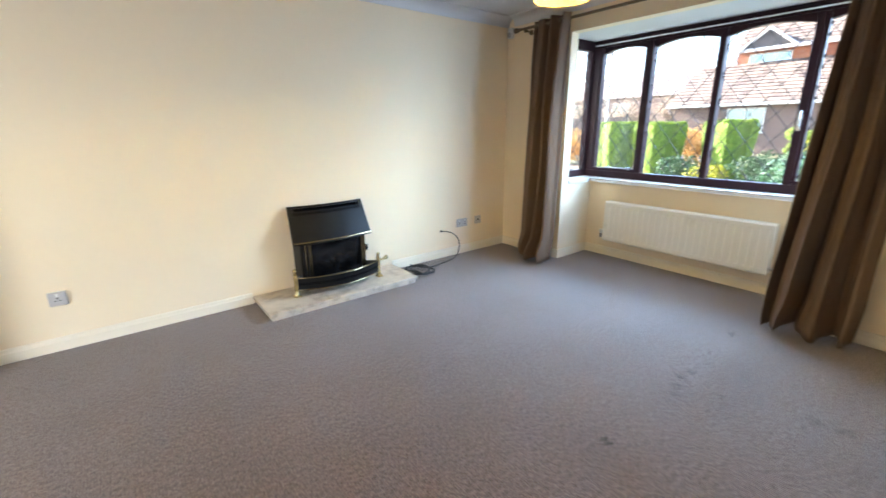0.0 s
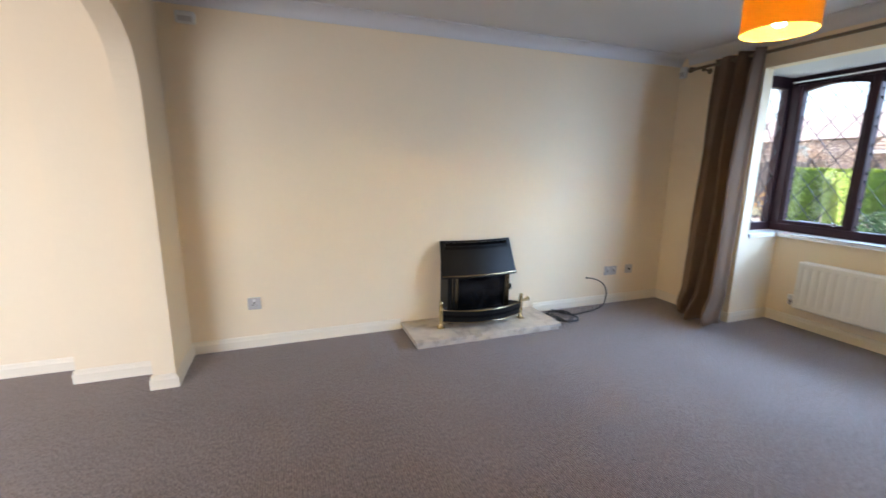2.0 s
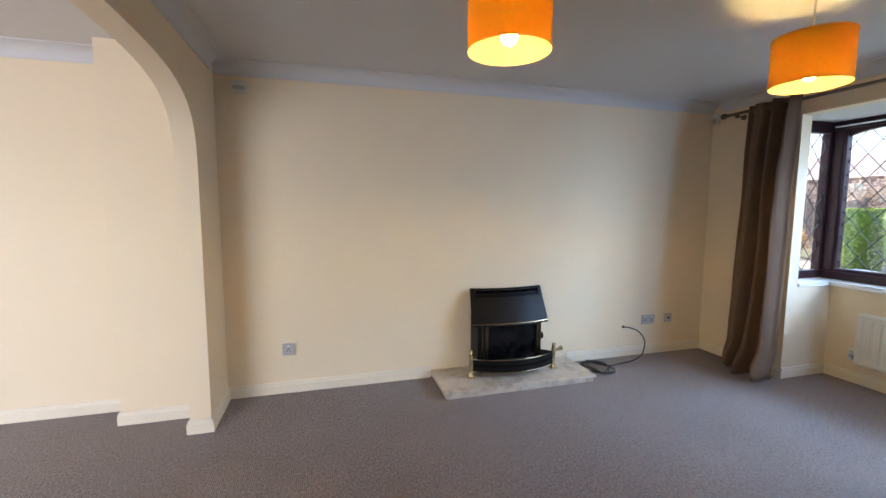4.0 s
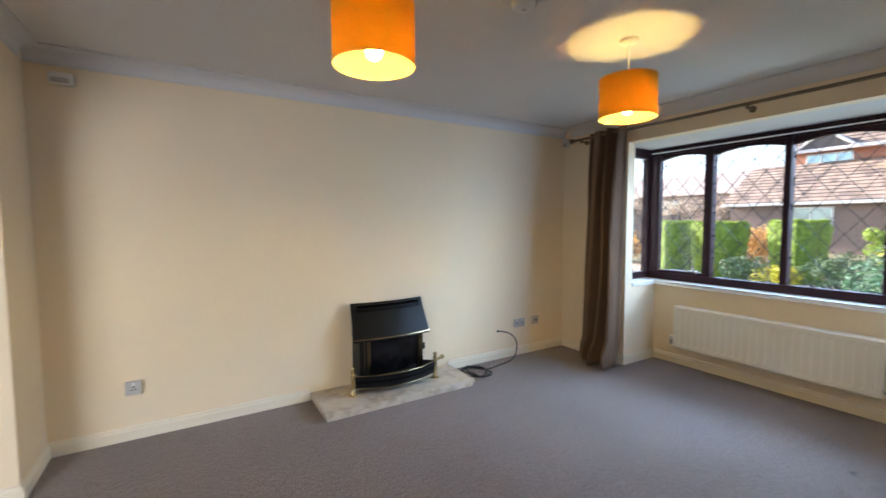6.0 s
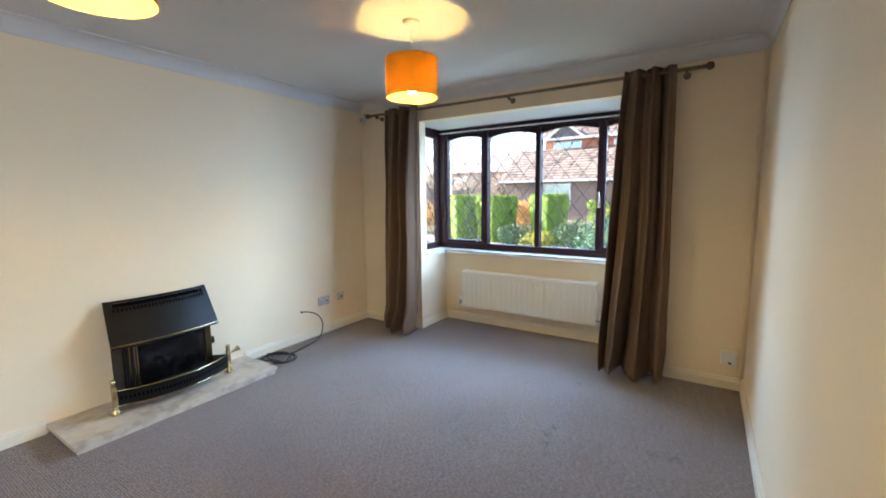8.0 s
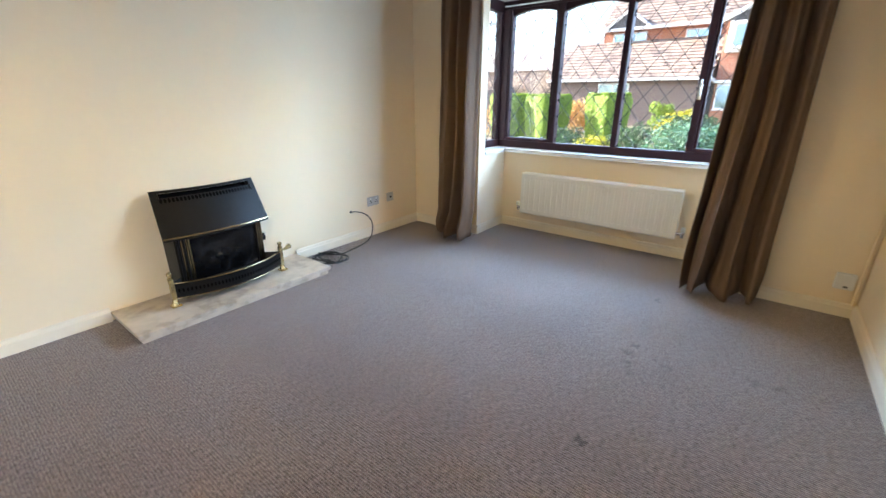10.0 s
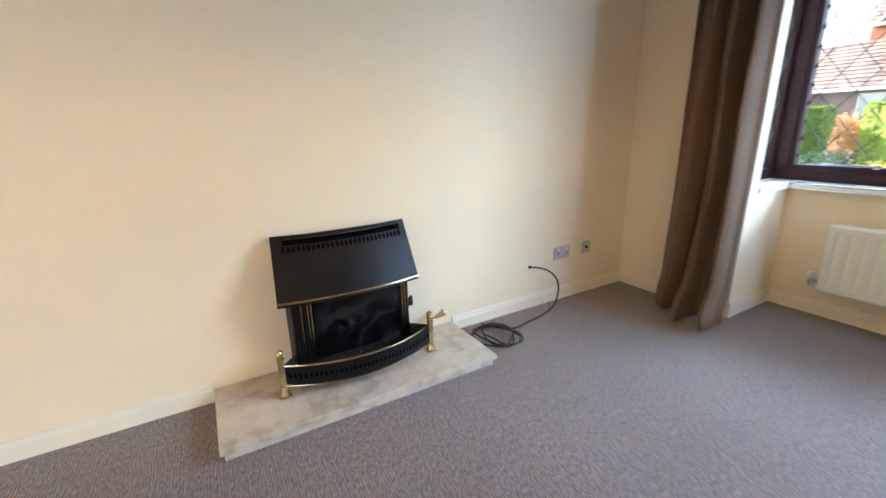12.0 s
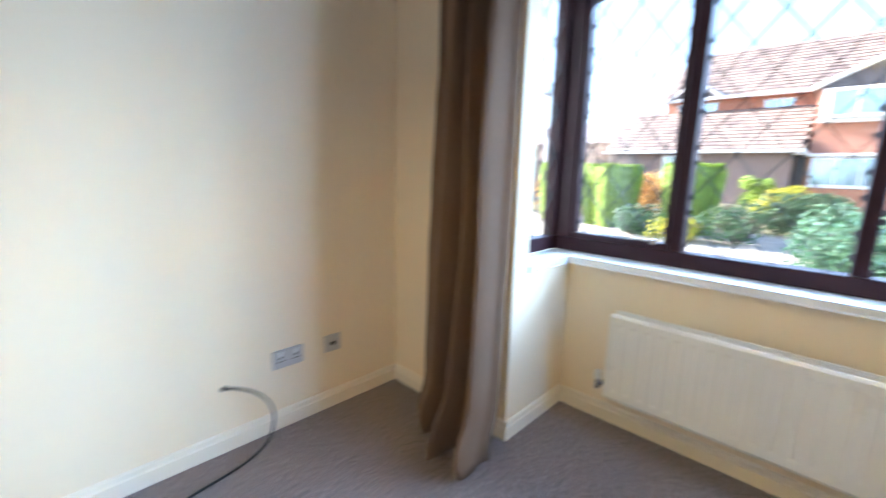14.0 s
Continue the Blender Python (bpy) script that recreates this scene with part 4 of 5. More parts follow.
    grille = part("vent_grille", t, FIRE_BLACK, hood, "black strip with a row of oval vents")
    # Vents are flat black ovals on the strip, their shade painted.
    t = bmesh.new()
    for k in range(27):
        u = S0 + (S1 - S0) * (k + 0.5) / 27
        c = front(u, (VA + V1) / 2, -0.0020)
        across, down = (front(u + 0.01, 0.2) - front(u - 0.01, 0.2)).normalized(), (front(u, 0.3) - front(u, 0.1)).normalized()
        t.faces.new([t.verts.new(c + across * 0.0078 * math.cos(2 * math.pi * q / 12) + down * 0.0145 * math.sin(2 * math.pi * q / 12)) for q in range(12)])
    part("vents", t, HOLE_SHADE, grille)
    part("trim", tube([front(i / 20, 1.0, 0.004) for i in range(21)], 0.0055, 8), TRIM_BRASS, hood, "dark brass trim", True)
    part("trim_lower", tube([front(i / 20, 1.0, 0.0) + Vector((0, 0.004, -0.013)) for i in range(21)], 0.006, 8), FIRE_BLACK, hood, smooth=True)
    # columns each side of the glass
    for x0, x1 in ((1.337, 1.425), (1.858, 1.903)):
        col = part("column", box(x0, x1, 3.438, 3.458, 0.150, 0.455, 0.003), FIRE_BLACK, ob)
        k = 0
        x = x0 + 0.010
        while x < x1 - 0.004:
            brass = (x1 - x < 0.022) or (x0 < 1.5 and abs(x - (x1 - 0.046)) < 0.008) or (x0 > 1.5 and k == 0)
            part("flute", rod((x, 3.438, 0.152), (x, 3.438, 0.453), 0.0052, sides=10), TRIM_BRASS if brass else FIRE_BLACK, col, smooth=True)
            x += 0.0145
            k += 1
    part("glass_panel", box(1.425, 1.858, 3.448, 3.452, 0.155, 0.432), FIRE_GLASS, ob, "smoked glass panel")
    rnd = random.Random(5)
    for k in range(13):
        t = bmesh.new()
        bmesh.ops.create_icosphere(t, subdivisions=2, radius=1)
        c = Vector((1.46 + 0.030 * k + rnd.uniform(-0.01, 0.01), 3.525 + rnd.uniform(-0.035, 0.03), 0.195 + rnd.uniform(0, 0.075) * math.sin(math.pi * (k + 1) / 14)))
        r = rnd.uniform(0.026, 0.044)
        for v in t.verts:
            v.co = c + v.co * r * (1 + 0.35 * noise.noise(v.co * 1.7 + c * 9))
        part("coal", t, COAL, ob)
    part("fuel_bed", box(1.43, 1.855, 3.47, 3.585, 0.150, 0.185, 0.006), COAL, ob)
    part("button", lathe([(0.001, 0), (0.009, 0), (0.009, -0.004), (0.001, -0.006)], (1.633, 3.4395, 0.135), "Y", 16), CHROME, ob, "small chrome maker's badge")
    # fender
    def arc(u, z, off=0.0):
        return Vector((1.262 + u * 0.722, 3.375 - 0.105 * (1 - (2 * u - 1) ** 2) - off, z))
    t = bmesh.new()
    n = 28
    for z0, z1, o0, o1 in ((0.112, 0.208, 0.0, 0.004),):
        f = [[t.verts.new(arc(i / n, z, o)) for z, o in ((z0, o1), (z1, o1), (z1, -0.004), (z0, -0.004))] for i in range(n + 1)]
        for i in range(n):
            for j in range(4):
                t.faces.new((f[i][j], f[i + 1][j], f[i + 1][(j + 1) % 4], f[i][(j + 1) % 4]))
        t.faces.new(f[0])
        t.faces.new(f[-1][::-1])
    fender = part("fender", t, FIRE_BLACK, ob, "bowed black fender panel")
    for z in (0.209, 0.111):
        part("fender_trim", tube([arc(i / n, z, 0.001) for i in range(n + 1)], 0.0042, 8), TRIM_BRASS, fender, "dark brass trim", True)
    # Black ovals laid on the panel imitate dark holes; nothing is cut.
    holes = bmesh.new()
    for k in range(34):
        u = 0.03 + 0.94 * k / 33
        c = arc(u, 0.160, 0.0046)
        d = (arc(u + 0.004, 0.16) - arc(u - 0.004, 0.16)).normalized()
        vs = [holes.verts.new(c + d * 0.0060 * math.cos(2 * math.pi * q / 10) + Vector((0, 0, 0.0125 * math.sin(2 * math.pi * q / 10)))) for q in range(10)]
        holes.faces.new(vs)
    part("painted_holes", holes, HOLE_SHADE, fender)
    t = bmesh.new()
    low = [t.verts.new(arc(i / n, 0.118, -0.003)) for i in range(n + 1)]
    back = [t.verts.new((1.34 + 0.56 * i / n, 3.452, 0.118)) for i in range(n + 1)]
    for i in range(n):
        t.faces.new((low[i], low[i + 1], back[i + 1], back[i]))
    part("ash_tray", t, FIRE_DARK, ob)
    for x0, x1 in ((1.262, 1.337), (1.984, 1.903)):
        t = bmesh.new()
        vs = [t.verts.new(p) for p in ((x0, 3.375, 0.112), (x1, 3.452, 0.112), (x1, 3.452, 0.208), (x0, 3.375, 0.208))]
        vs += [t.verts.new(v.co + Vector((0.002, 0.006, 0))) for v in vs]
        for f in ((0, 1, 2, 3), (7, 6, 5, 4), (0, 4, 5, 1), (1, 5, 6, 2), (2, 6, 7, 3), (3, 7, 4, 0)):
            t.faces.new([vs[j] for j in f])
        part("side_plate", t, FIRE_DARK, ob)
    for x in (1.256, 1.990):
        t = box(x - 0.027, x + 0.027, 3.353, 3.407, Z0, 0.070, 0.003)
        join(t, lathe([(0.024, 0.0), (0.020, 0.012), (0.013, 0.034), (0.0125, 0.045)], (x, 3.38, 0.070), "Z", 4 * 6))
        box(x - 0.0125, x + 0.0125, 3.3675, 3.3925, 0.100, 0.235, 0.002, t)
        join(t, lathe([(0.012, 0.235), (0.017, 0.239), (0.017, 0.245), (0.010, 0.250), (0.010, 0.254)] +
                      [(0.0165 * math.sin(a), 0.268 - 0.0165 * math.cos(a)) for a in [radians(q) for q in range(40, 181, 14)]], (x, 3.38, 0), "Z", 20))
        part("post", t, BRASS, ob, "square brass post with a ball top", True)
    tap = rod((1.93, 3.50, 0.118), (2.125, 3.535, 0.158), 0.0075)
    join(tap, rod((2.105, 3.531, 0.154), (2.158, 3.541, 0.165), 0.009, r2=0.019))
    rod((2.158, 3.541, 0.165), (2.166, 3.5425, 0.1667), 0.021, tap)
    part("gas_tap", tap, BRASS, ob, "brass gas tap lever", True)
    knob = rod((1.905, 3.485, 0.315), (1.922, 3.485, 0.315), 0.026)
    rod((1.922, 3.485, 0.315), (1.942, 3.485, 0.315), 0.018, knob)
    box(1.930, 1.946, 3.480, 3.490, 0.290, 0.345, 0.002, knob)
    part("control_knob", knob, FIRE_BLACK, ob, "black control knob", True)
    t = box(1.905, 1.918, 3.50, 3.56, 0.20, 0.36, 0.004)
    part("side_panel", t, FIRE_DARK, ob)


gas_fire()

# ---- cable on the carpet ----
lead = thing("cable", (2.45, 3.42, 0.0), "loose coil of black cable lying on the carpet", "cable")
strand = [(2.869, YN - 0.002, 0.284), (2.915, 3.575, 0.282), (2.967, 3.535, 0.260), (3.008, 3.51, 0.212), (3.025, 3.50, 0.150), (3.012, 3.495, 0.085),
          (2.98, 3.485, 0.040), (2.90, 3.465, 0.014), (2.80, 3.445, 0.008), (2.70, 3.43, 0.007), (2.60, 3.41, 0.007)]
rnd = random.Random(11)
for k in range(34):
    a = 0.3 + k * 0.80
    rx, ry = 0.105 + 0.035 * math.sin(k * 1.3), 0.13 + 0.035 * math.cos(k * 0.9)
    strand.append((2.420 + 0.035 * math.sin(k * 0.37) + rx * math.cos(a), 3.390 + ry * math.sin(a), 0.008 + 0.010 * (0.5 + 0.5 * math.sin(k * 2.1)) + 0.0008 * k))
part("flex", tube(smooth_path(strand, 7), 0.0052, 7), RUBBER, lead, smooth=True)
part("wall_grommet", lathe([(0.001, 0), (0.012, 0), (0.010, -0.006), (0.001, -0.006)], (2.869, YN - 0.0005, 0.284), "Y", 14), RUBBER, lead)


# ---- outside ----
structure("ground", box(4.6, 400, -200, 200, -0.30, -0.02), SOIL, "rough garden ground with short grass and soil", "ground")
structure("pavement", box(9.2, 13.4, -12, 40, -0.019, 0.0), GRAVEL, "pale gravel and paving beyond the window", "gravel")
structure("road", box(17.3, 20.3, -60, 60, -0.019, -0.004), TARMAC, "grey tarmac road", "road")


def leaves(t, points, size, rnd, loose=0.5):
    """Small bent leaf blades at (place, normal) pairs."""
    for p, nrm in points:
        n = (Vector(nrm) + Vector((rnd.gauss(0, loose), rnd.gauss(0, loose), rnd.gauss(0, loose)))).normalized()
        a = n.orthogonal().normalized()
        a = (a + n.cross(a) * rnd.uniform(-3, 3)).normalized()
        b = n.cross(a)
        s = size * rnd.uniform(0.6, 1.3)
        p = Vector(p)
        vs = [t.verts.new(q) for q in (p - a * s, p - b * s * 0.45 + n * s * 0.1, p + a * s, p + b * s * 0.45 + n * s * 0.1)]
        t.faces.new(vs)


def clipped_hedge(x, y0, y1, z1, seed, turn=60):
    rnd = random.Random(seed)
    yc, w = (y0 + y1) / 2, (y1 - y0) / 2 * 0.80
    ct, st = math.cos(radians(turn)), math.sin(radians(turn))

    def spot(ex, ey, k, z):
        u, v = w * ex * k, w * ey * k
        return (x + u * ct - v * st, yc + u * st + v * ct, z)
    ob = thing("topiary_hedge", (x, yc, -0.02), "clipped yellow-green conifer hedge block with a flat top", "hedge", "row of clipped hedges")

    def scale(z):
        return 0.80 + 0.20 * min(1, z / (z1 * 0.75)) - (0.12 * max(0, (z - z1 * 0.88) / (z1 * 0.12)) ** 2)
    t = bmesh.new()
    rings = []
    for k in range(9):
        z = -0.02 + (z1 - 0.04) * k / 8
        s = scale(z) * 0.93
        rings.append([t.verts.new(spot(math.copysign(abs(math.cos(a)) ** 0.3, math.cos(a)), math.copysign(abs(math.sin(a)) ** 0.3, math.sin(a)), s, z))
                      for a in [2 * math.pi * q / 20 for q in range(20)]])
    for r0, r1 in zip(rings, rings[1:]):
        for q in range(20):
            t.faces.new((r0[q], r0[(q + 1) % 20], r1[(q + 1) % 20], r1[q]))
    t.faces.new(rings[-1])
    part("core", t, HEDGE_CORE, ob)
    pts = []
    for _ in range(8500):
        a = rnd.uniform(0, 2 * math.pi)
        c, s = math.cos(a), math.sin(a)
        ex, ey = math.copysign(abs(c) ** 0.3, c), math.copysign(abs(s) ** 0.3, s)
        if rnd.random() < 0.24:
            q = math.sqrt(rnd.random()) * 0.95
            pts.append((spot(ex, ey, q, z1 - 0.03 + rnd.gauss(0, 0.015)), (0, 0, 1)))
        else:
            z = rnd.uniform(0, z1)
            k = scale(z) + rnd.gauss(0, 0.02)
            side = (c, 0) if abs(c) > abs(s) else (0, s)
            pts.append((spot(ex, ey, k, z), (side[0] * ct - side[1] * st, side[0] * st + side[1] * ct, 0.1)))
    t = bmesh.new()
    leaves(t, pts, 0.040, rnd, 0.24)
    part("foliage", t, HEDGE_LEAF, ob)


clipped_hedge(12.0, 3.66, 4.70, 1.42, 1)
clipped_hedge(12.0, 5.22, 6.45, 1.40, 2)
clipped_hedge(12.1, 6.55, 7.68, 1.42, 3)


def shrub(name, x, y, r, h, leaf, label, seed, count=2600, size=0.05, squeeze=1.0, base=0.0):
    rnd = random.Random(seed)
    ob = thing(name, (x, y, -0.02), label, "shrub")
    t = bmesh.new()
    for k in range(9):
        a = rnd.uniform(0, 6.28)
        p = Vector((x + 0.6 * r * math.cos(a) * rnd.random(), y + 0.6 * r * squeeze * math.sin(a), h * rnd.uniform(0.5, 0.85)))
        rod((x + 0.06 * math.cos(a), y + 0.06 * math.sin(a), -0.02), p, 0.022, t, 6, 0.007)
    part("stems", t, BARK, ob)
    blobs = [(Vector((x + rnd.uniform(-0.55, 0.55) * r, y + rnd.uniform(-0.6, 0.6) * r * squeeze, base + (h - base) * rnd.uniform(0.3, 0.72))), r * rnd.uniform(0.34, 0.52)) for _ in range(13)]
    blobs.append((Vector((x, y, base + (h - base) * 0.62)), min(r, h) * 0.38))
    pts = []
    for _ in range(count):
        c, q = rnd.choice(blobs)
        d = Vector((rnd.gauss(0, 1), rnd.gauss(0, 1), rnd.gauss(0, 1))).normalized()
        p = c + d * q * rnd.uniform(0.75, 1.08)
        if 0 < p.z < h * 1.05:
            pts.append((p, d))
    t = bmesh.new()
    leaves(t, pts, size, rnd)
    part("foliage", t, leaf, ob)


shrub("golden_shrub", 15.6, 3.55, 0.42, 1.55, HEDGE_LEAF, "tall yellow-green conical shrub by the garden", 21, 2600, 0.045)
shrub("golden_shrub", 15.2, 3.00, 0.66, 1.06, GOLD_LEAF, "rounded golden yellow shrub beside dark laurel", 22, 3600, 0.045)
shrub("laurel_shrub", 7.9, 1.50, 0.85, 0.90, DARK_LEAF, "low dark green laurel shrub under the window", 23, 9000, 0.034, 1.1)
shrub("laurel_shrub", 8.3, 0.15, 1.00, 0.92, DARK_LEAF, "low dark green laurel shrub under the window", 24, 9000, 0.034, 1.1)
shrub("laurel_shrub", 13.6, 2.4, 0.9, 0.85, DARK_LEAF, "low dark green shrub beside the gravel", 28, 2600, 0.06)
shrub("laurel_shrub", 11.0, 4.9, 0.65, 0.62, DARK_LEAF, "small dark green shrub at the foot of the hedges", 25, 1500, 0.045)
shrub("laurel_shrub", 11.2, 3.25, 0.6, 0.75, DARK_LEAF, "small dark green shrub at the foot of the hedges", 26, 1500, 0.045)
shrub("golden_shrub", 10.8, 4.0, 0.5, 0.45, GOLD_LEAF, "small golden ground shrub on pale gravel", 27, 1200, 0.04)
for k, (x, y, r, h) in enumerate(((13.0, 5.0, 0.85, 1.34), (13.3, 8.0, 0.9, 1.25), (13.4, 9.8, 1.0, 1.2), (13.2, 11.6, 1.0, 1.2))):
    shrub("beech_shrub", x, y, r, h, ORANGE_LEAF, "orange-brown autumn beech shrub behind the hedges", 31 + k, 2600, 0.05)


def tiled_slope(p00, p10, p01, p11, rows, cols):
    """Overlapping courses of roof tiles between four corners: eave left, eave right, ridge left, ridge right."""
    p00, p10, p01, p11 = map(Vector, (p00, p10, p01, p11))
    n = (p10 - p00).cross(p01 - p00).normalized()
    if n.z < 0:
        n = -n
    t = bmesh.new()
    for r in range(rows):
        v0, v1 = r / rows, min(1.0, (r + 1.12) / rows)
        for c in range(cols):
            shift = 0.5 if r % 2 else 0.0
            u0, u1 = max(0, (c - shift) / cols), min(1.0, (c + 0.94 - shift) / cols)
            if u1 - u0 < 0.002:
                continue
            a, b = p00.lerp(p01, v0), p10.lerp(p11, v0)
            d, e = p00.lerp(p01, v1), p10.lerp(p11, v1)
            q = [a.lerp(b, u0) + n * 0.050, a.lerp(b, u1) + n * 0.050, d.lerp(e, u1) + n * 0.012, d.lerp(e, u0) + n * 0.012]
            f = [a.lerp(b, u0) + n * 0.015, a.lerp(b, u1) + n * 0.015]
            vs = [t.verts.new(p) for p in q + f]
            t.faces.new(vs[:4])
            t.faces.new((vs[0], vs[4], vs[5], vs[1]))
    return t


def tile_material():
    m, nn, l, b = nodes_of("weathered_clay_tile")
    geo = nn.new("ShaderNodeNewGeometry")
    ramp = nn.new("ShaderNodeValToRGB")
    e = ramp.color_ramp.elements
    e[0].color, e[1].color = (0.15, 0.115, 0.105, 1), (0.37, 0.285, 0.235, 1)
    mid_stop = e.new(0.35)
    mid_stop.color = (0.27, 0.205, 0.17, 1)
    l.new(geo.outputs["Random Per Island"], ramp.inputs[0])
    l.new(ramp.outputs[0], b.inputs["Base Color"])
    b.inputs["Roughness"].default_value = 0.85
    return m


TILES = tile_material()


def far_window(parent, x, y0, y1, z0, z1, bars, material=FAR_SKY_GLASS):
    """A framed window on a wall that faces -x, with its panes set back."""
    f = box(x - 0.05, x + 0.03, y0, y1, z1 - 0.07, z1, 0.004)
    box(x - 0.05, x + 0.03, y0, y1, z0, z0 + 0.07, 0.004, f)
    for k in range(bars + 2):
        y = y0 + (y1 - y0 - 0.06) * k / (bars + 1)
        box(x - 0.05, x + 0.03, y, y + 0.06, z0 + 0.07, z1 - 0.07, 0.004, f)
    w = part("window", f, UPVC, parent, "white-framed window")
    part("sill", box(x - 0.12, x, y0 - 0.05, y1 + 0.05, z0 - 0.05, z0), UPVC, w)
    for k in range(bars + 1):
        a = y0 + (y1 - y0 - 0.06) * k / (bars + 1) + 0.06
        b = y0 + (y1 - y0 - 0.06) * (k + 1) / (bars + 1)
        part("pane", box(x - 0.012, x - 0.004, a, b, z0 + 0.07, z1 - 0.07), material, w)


house = thing("house", (28, 4, 0), "two-storey brick house with tiled roofs and white windows across the road", "house")
GX, HX, WXF = 24.0, 27.5, 24.5
part("garage_wall", box(GX, HX, 3.7, 10.9, -0.02, 2.25), BRICK_BROWN, house, "brown brick single-storey wall")
part("garage_roof", tiled_slope((GX - 0.3, 11.15, 2.28), (GX - 0.3, 3.35, 2.28), (HX, 11.4, 4.36), (HX, 3.35, 4.36), 12, 26), TILES, house, "weathered clay tile roof")
part("roof_deck", prism([(GX - 0.28, 2.24), (HX, 4.32), (HX, 2.24)], 3.40, 11.1, "Y"), ROOF_DARK, house)
part("gutter", box(GX - 0.42, GX - 0.28, 3.3, 11.2, 2.13, 2.27, 0.02), UPVC, house, "white fascia and gutter")
far_window(house, GX, 6.9, 8.45, 0.95, 2.05, 1)
part("main_wall", box(HX, 35.0, -4.0, 9.6, -0.02, 5.0), BRICK_RED, house, "red brick upper wall")
part("main_roof", tiled_slope((HX - 0.35, 9.75, 4.98), (HX - 0.35, -4.2, 4.98), (31.3, 9.75, 7.95), (31.3, -4.2, 7.95), 16, 40), TILES, house, "weathered clay tile roof")
part("roof_back", prism([(HX - 0.3, 4.95), (31.3, 7.92), (35.3, 4.95)], -4.1, 9.65, "Y"), BRICK_RED, house)
part("main_gutter", box(HX - 0.50, HX - 0.33, -4.2, 9.8, 4.86, 5.02, 0.02), UPVC, house, "white fascia and gutter")
far_window(house, HX, 7.25, 9.05, 3.9, 4.80, 2)
far_window(house, HX, 4.25, 5.35, 3.9, 4.76, 1)
gab = prism([(9.35, 4.95), (7.05, 4.95), (8.2, 5.82)], HX - 0.45, HX + 1.4, "X")
part("gablet", gab, ROOF_DARK, house, "small slate-coloured gable over the window")
t = rod((HX - 0.5, 9.45, 4.93), (HX - 0.5, 8.2, 5.88), 0.07, sides=6)
rod((HX - 0.5, 8.2, 5.88), (HX - 0.5, 6.95, 4.93), 0.07, t, 6)
part("bargeboard", t, UPVC, house, "white bargeboards")
part("wing_wall", box(WXF, HX, -3.0, 3.25, -0.02, 4.6), BRICK_RED, house, "red brick wing")
part("wing_gable", prism([(3.45, 4.55), (-3.2, 4.55), (0.1, 6.15)], WXF - 0.1, 30.5, "X"), ROOF_DARK, house, "slate-coloured gable end")
t = rod((WXF - 0.2, 3.55, 4.52), (WXF - 0.2, 0.1, 6.22), 0.09, sides=6)
rod((WXF - 0.2, 0.1, 6.22), (WXF - 0.2, -3.3, 4.52), 0.09, t, 6)
part("bargeboard", t, UPVC, house, "white bargeboards")
part("upper_bay", box(WXF - 0.35, WXF, -1.2, 3.1, 3.25, 4.5, 0.02), UPVC, house, "white boarded upper bay")
far_window(house, WXF - 0.36, -1.0, 2.9, 3.45, 4.42, 4)
part("lower_bay", box(WXF - 0.45, WXF, -1.2, 3.15, 0.0, 0.80, 0.02), BRICK_RED, house)
part("bay_canopy", box(WXF - 0.6, WXF, -1.3, 3.25, 1.98, 2.10, 0.02), UPVC, house)
far_window(house, WXF - 0.45, -1.1, 3.1, 0.86, 1.96, 5)
part("front_door", box(GX + 0.9, GX + 0.98, 3.30, 3.66, 0.0, 2.0, 0.01), DARK_DOOR, house, "dark front door")
part("porch_canopy", box(GX - 0.1, HX, 3.25, 3.7, 2.06, 2.2, 0.01), UPVC, house)

far = thing("house", (44, 24, 0), "distant pinkish brick house, walls and roof paled to imitate haze", "house")
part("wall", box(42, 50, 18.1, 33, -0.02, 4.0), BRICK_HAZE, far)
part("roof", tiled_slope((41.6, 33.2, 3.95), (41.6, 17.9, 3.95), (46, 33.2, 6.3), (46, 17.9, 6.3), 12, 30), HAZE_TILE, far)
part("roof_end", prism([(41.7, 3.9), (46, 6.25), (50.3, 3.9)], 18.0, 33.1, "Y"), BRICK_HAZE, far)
far_window(far, 42, 23.5, 25.3, 2.5, 3.5, 1)
far_window(far, 42, 28.5, 30.3, 2.5, 3.5, 1)

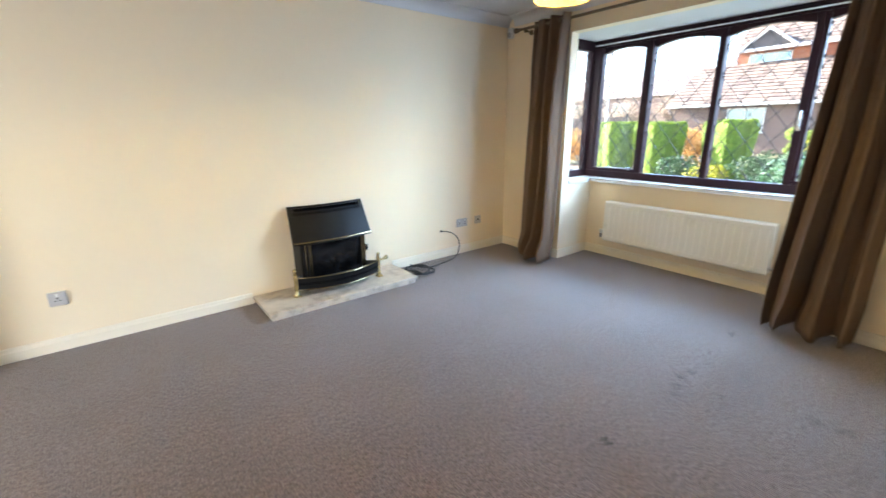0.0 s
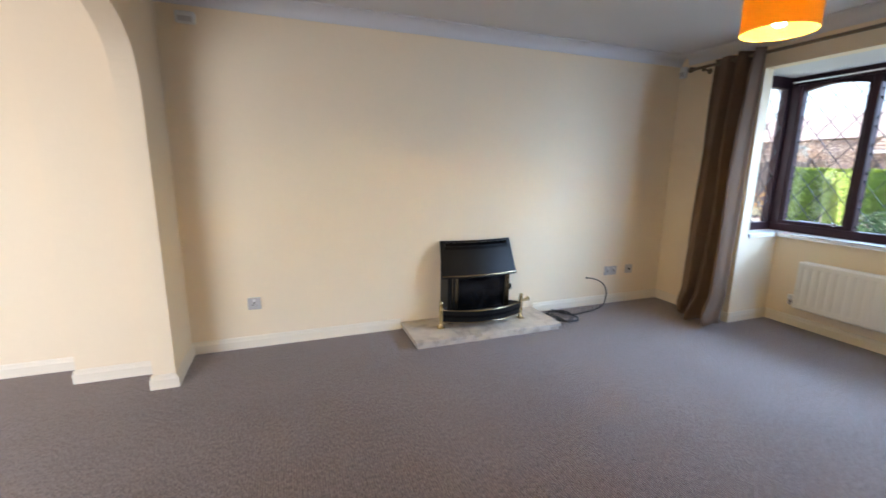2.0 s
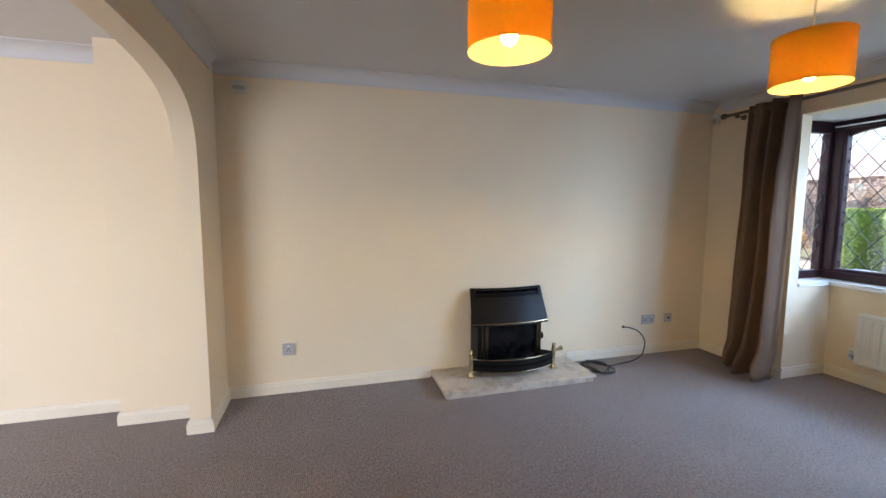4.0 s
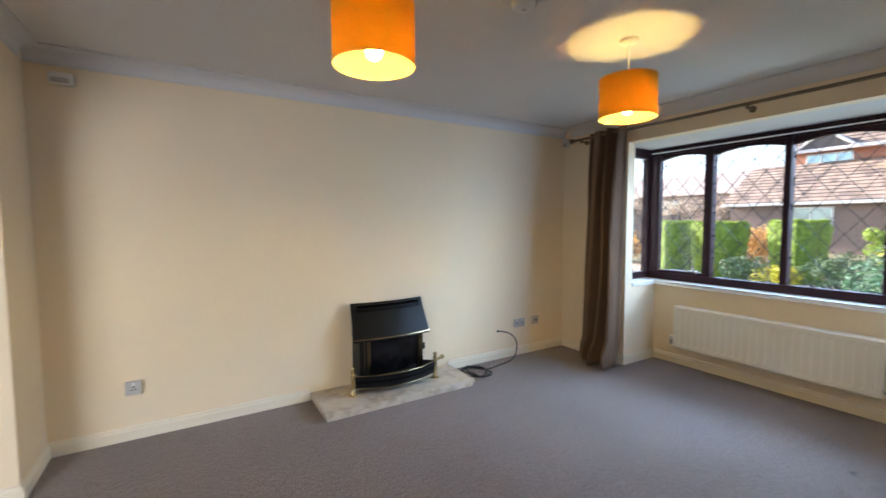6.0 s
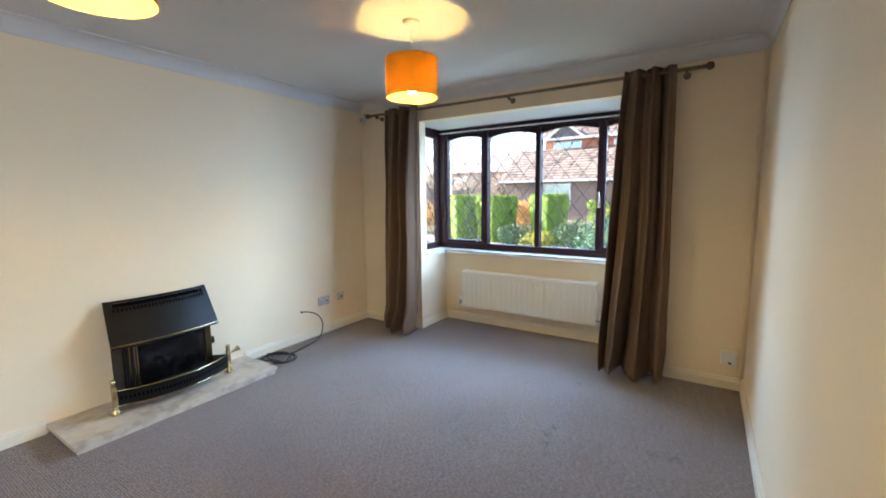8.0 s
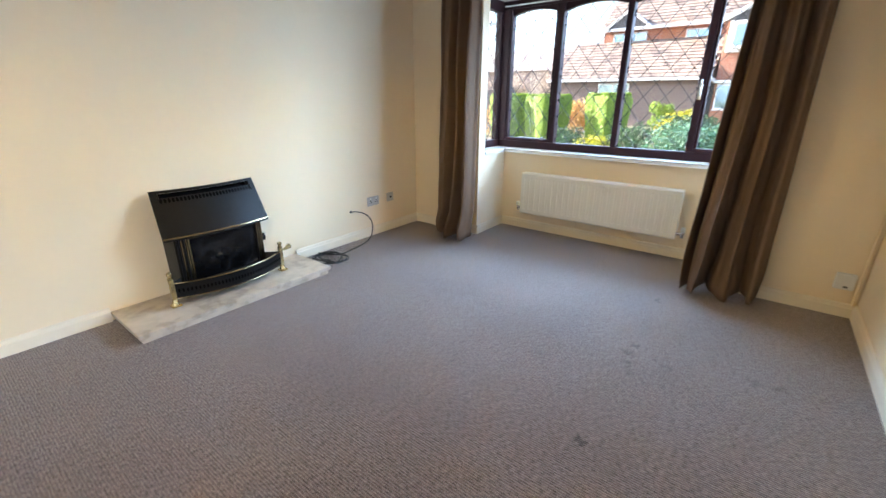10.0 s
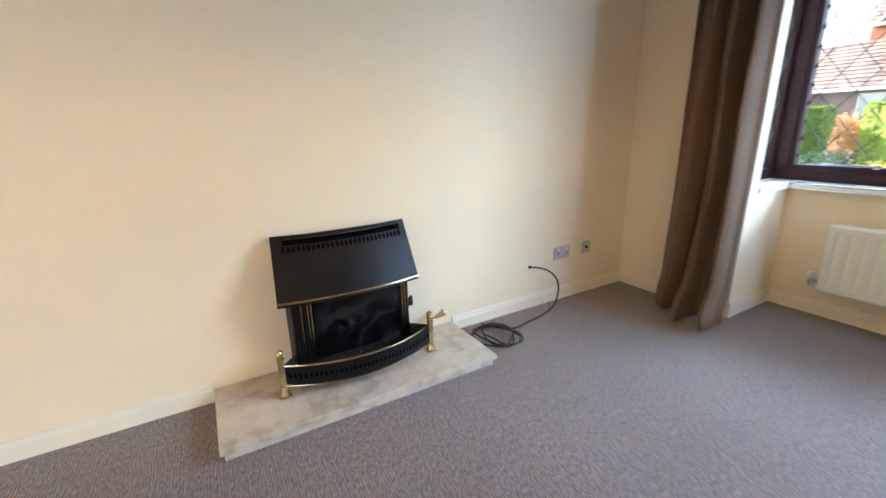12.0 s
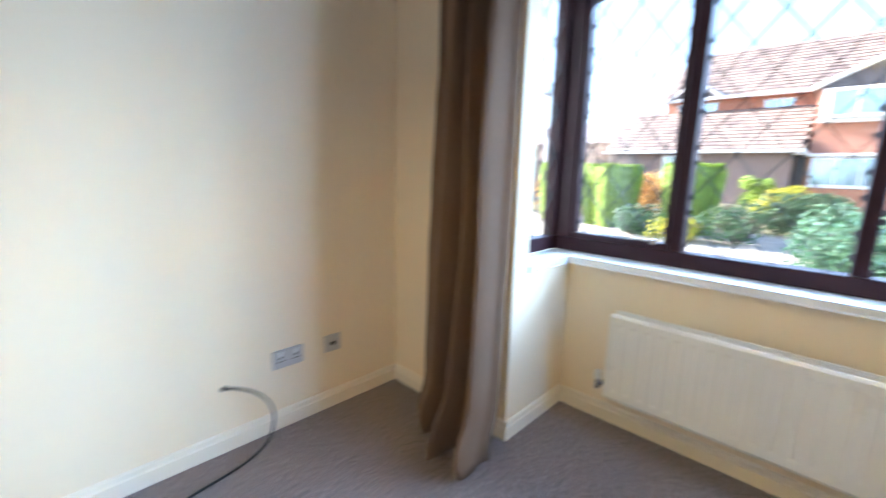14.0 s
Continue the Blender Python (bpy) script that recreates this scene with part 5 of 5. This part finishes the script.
fence = thing("fence", (20.5, 16, -0.02), "weathered brown boarded garden fence beyond the road", "fence")
for k in range(34):
    y = 11.6 + k * 0.30
    part("board", box(20.5, 20.53, y, y + 0.27, 0.0, 1.72 + 0.02 * math.sin(k * 1.9), 0.006, segments=1), BARK, fence)
for k in range(6):
    part("post", box(20.55, 20.64, 11.6 + k * 2.0, 11.69 + k * 2.0, -0.02, 1.85, 0.006, segments=1), BARK, fence)

post = thing("lamp_post", (19.9, 12.3, -0.02), "pale grey street lamp post beside the road", "lamp post")
part("column", rod((19.9, 12.3, -0.02), (19.9, 12.3, 4.6), 0.07, sides=12, r2=0.05), UPVC, post, smooth=True)
part("lantern", box(19.2, 19.9, 12.2, 12.4, 4.55, 4.70, 0.03), UPVC, post)


def tree(x, y, h, seed):
    rnd = random.Random(seed)
    ob = thing("tree", (x, y, -0.02), "bare brown winter tree with thin autumn leaves", "tree", "far trees")
    t = bmesh.new()
    rod((x, y, -0.02), (x, y, h * 0.45), 0.16, t, 8, 0.10)
    tips = []
    for k in range(16):
        a = rnd.uniform(0, 6.28)
        s = Vector((x, y, h * rnd.uniform(0.25, 0.45)))
        e = s + Vector((math.cos(a) * h * rnd.uniform(0.12, 0.26), math.sin(a) * h * rnd.uniform(0.12, 0.26), h * rnd.uniform(0.2, 0.5)))
        rod(s, e, 0.06, t, 6, 0.015)
        for _ in range(6):
            q = s.lerp(e, rnd.uniform(0.4, 1))
            f = q + Vector((rnd.gauss(0, 0.6), rnd.gauss(0, 0.6), rnd.uniform(0.2, 1.0)))
            rod(q, f, 0.014, t, 4, 0.004)
            tips.append(f)
    part("trunk", t, BARK, ob)
    t = bmesh.new()
    pts = []
    for p in tips:
        for _ in range(16):
            pts.append((p + Vector((rnd.gauss(0, 0.35), rnd.gauss(0, 0.35), rnd.gauss(0, 0.3))), (0, 0, 1)))
    leaves(t, pts, 0.09, rnd)
    part("crown", t, HAZE_LEAF, ob)


tree(27.0, 15.2, 2.5, 41)
tree(33.0, 22.5, 3.2, 42)
tree(36.0, 16.5, 3.4, 43)
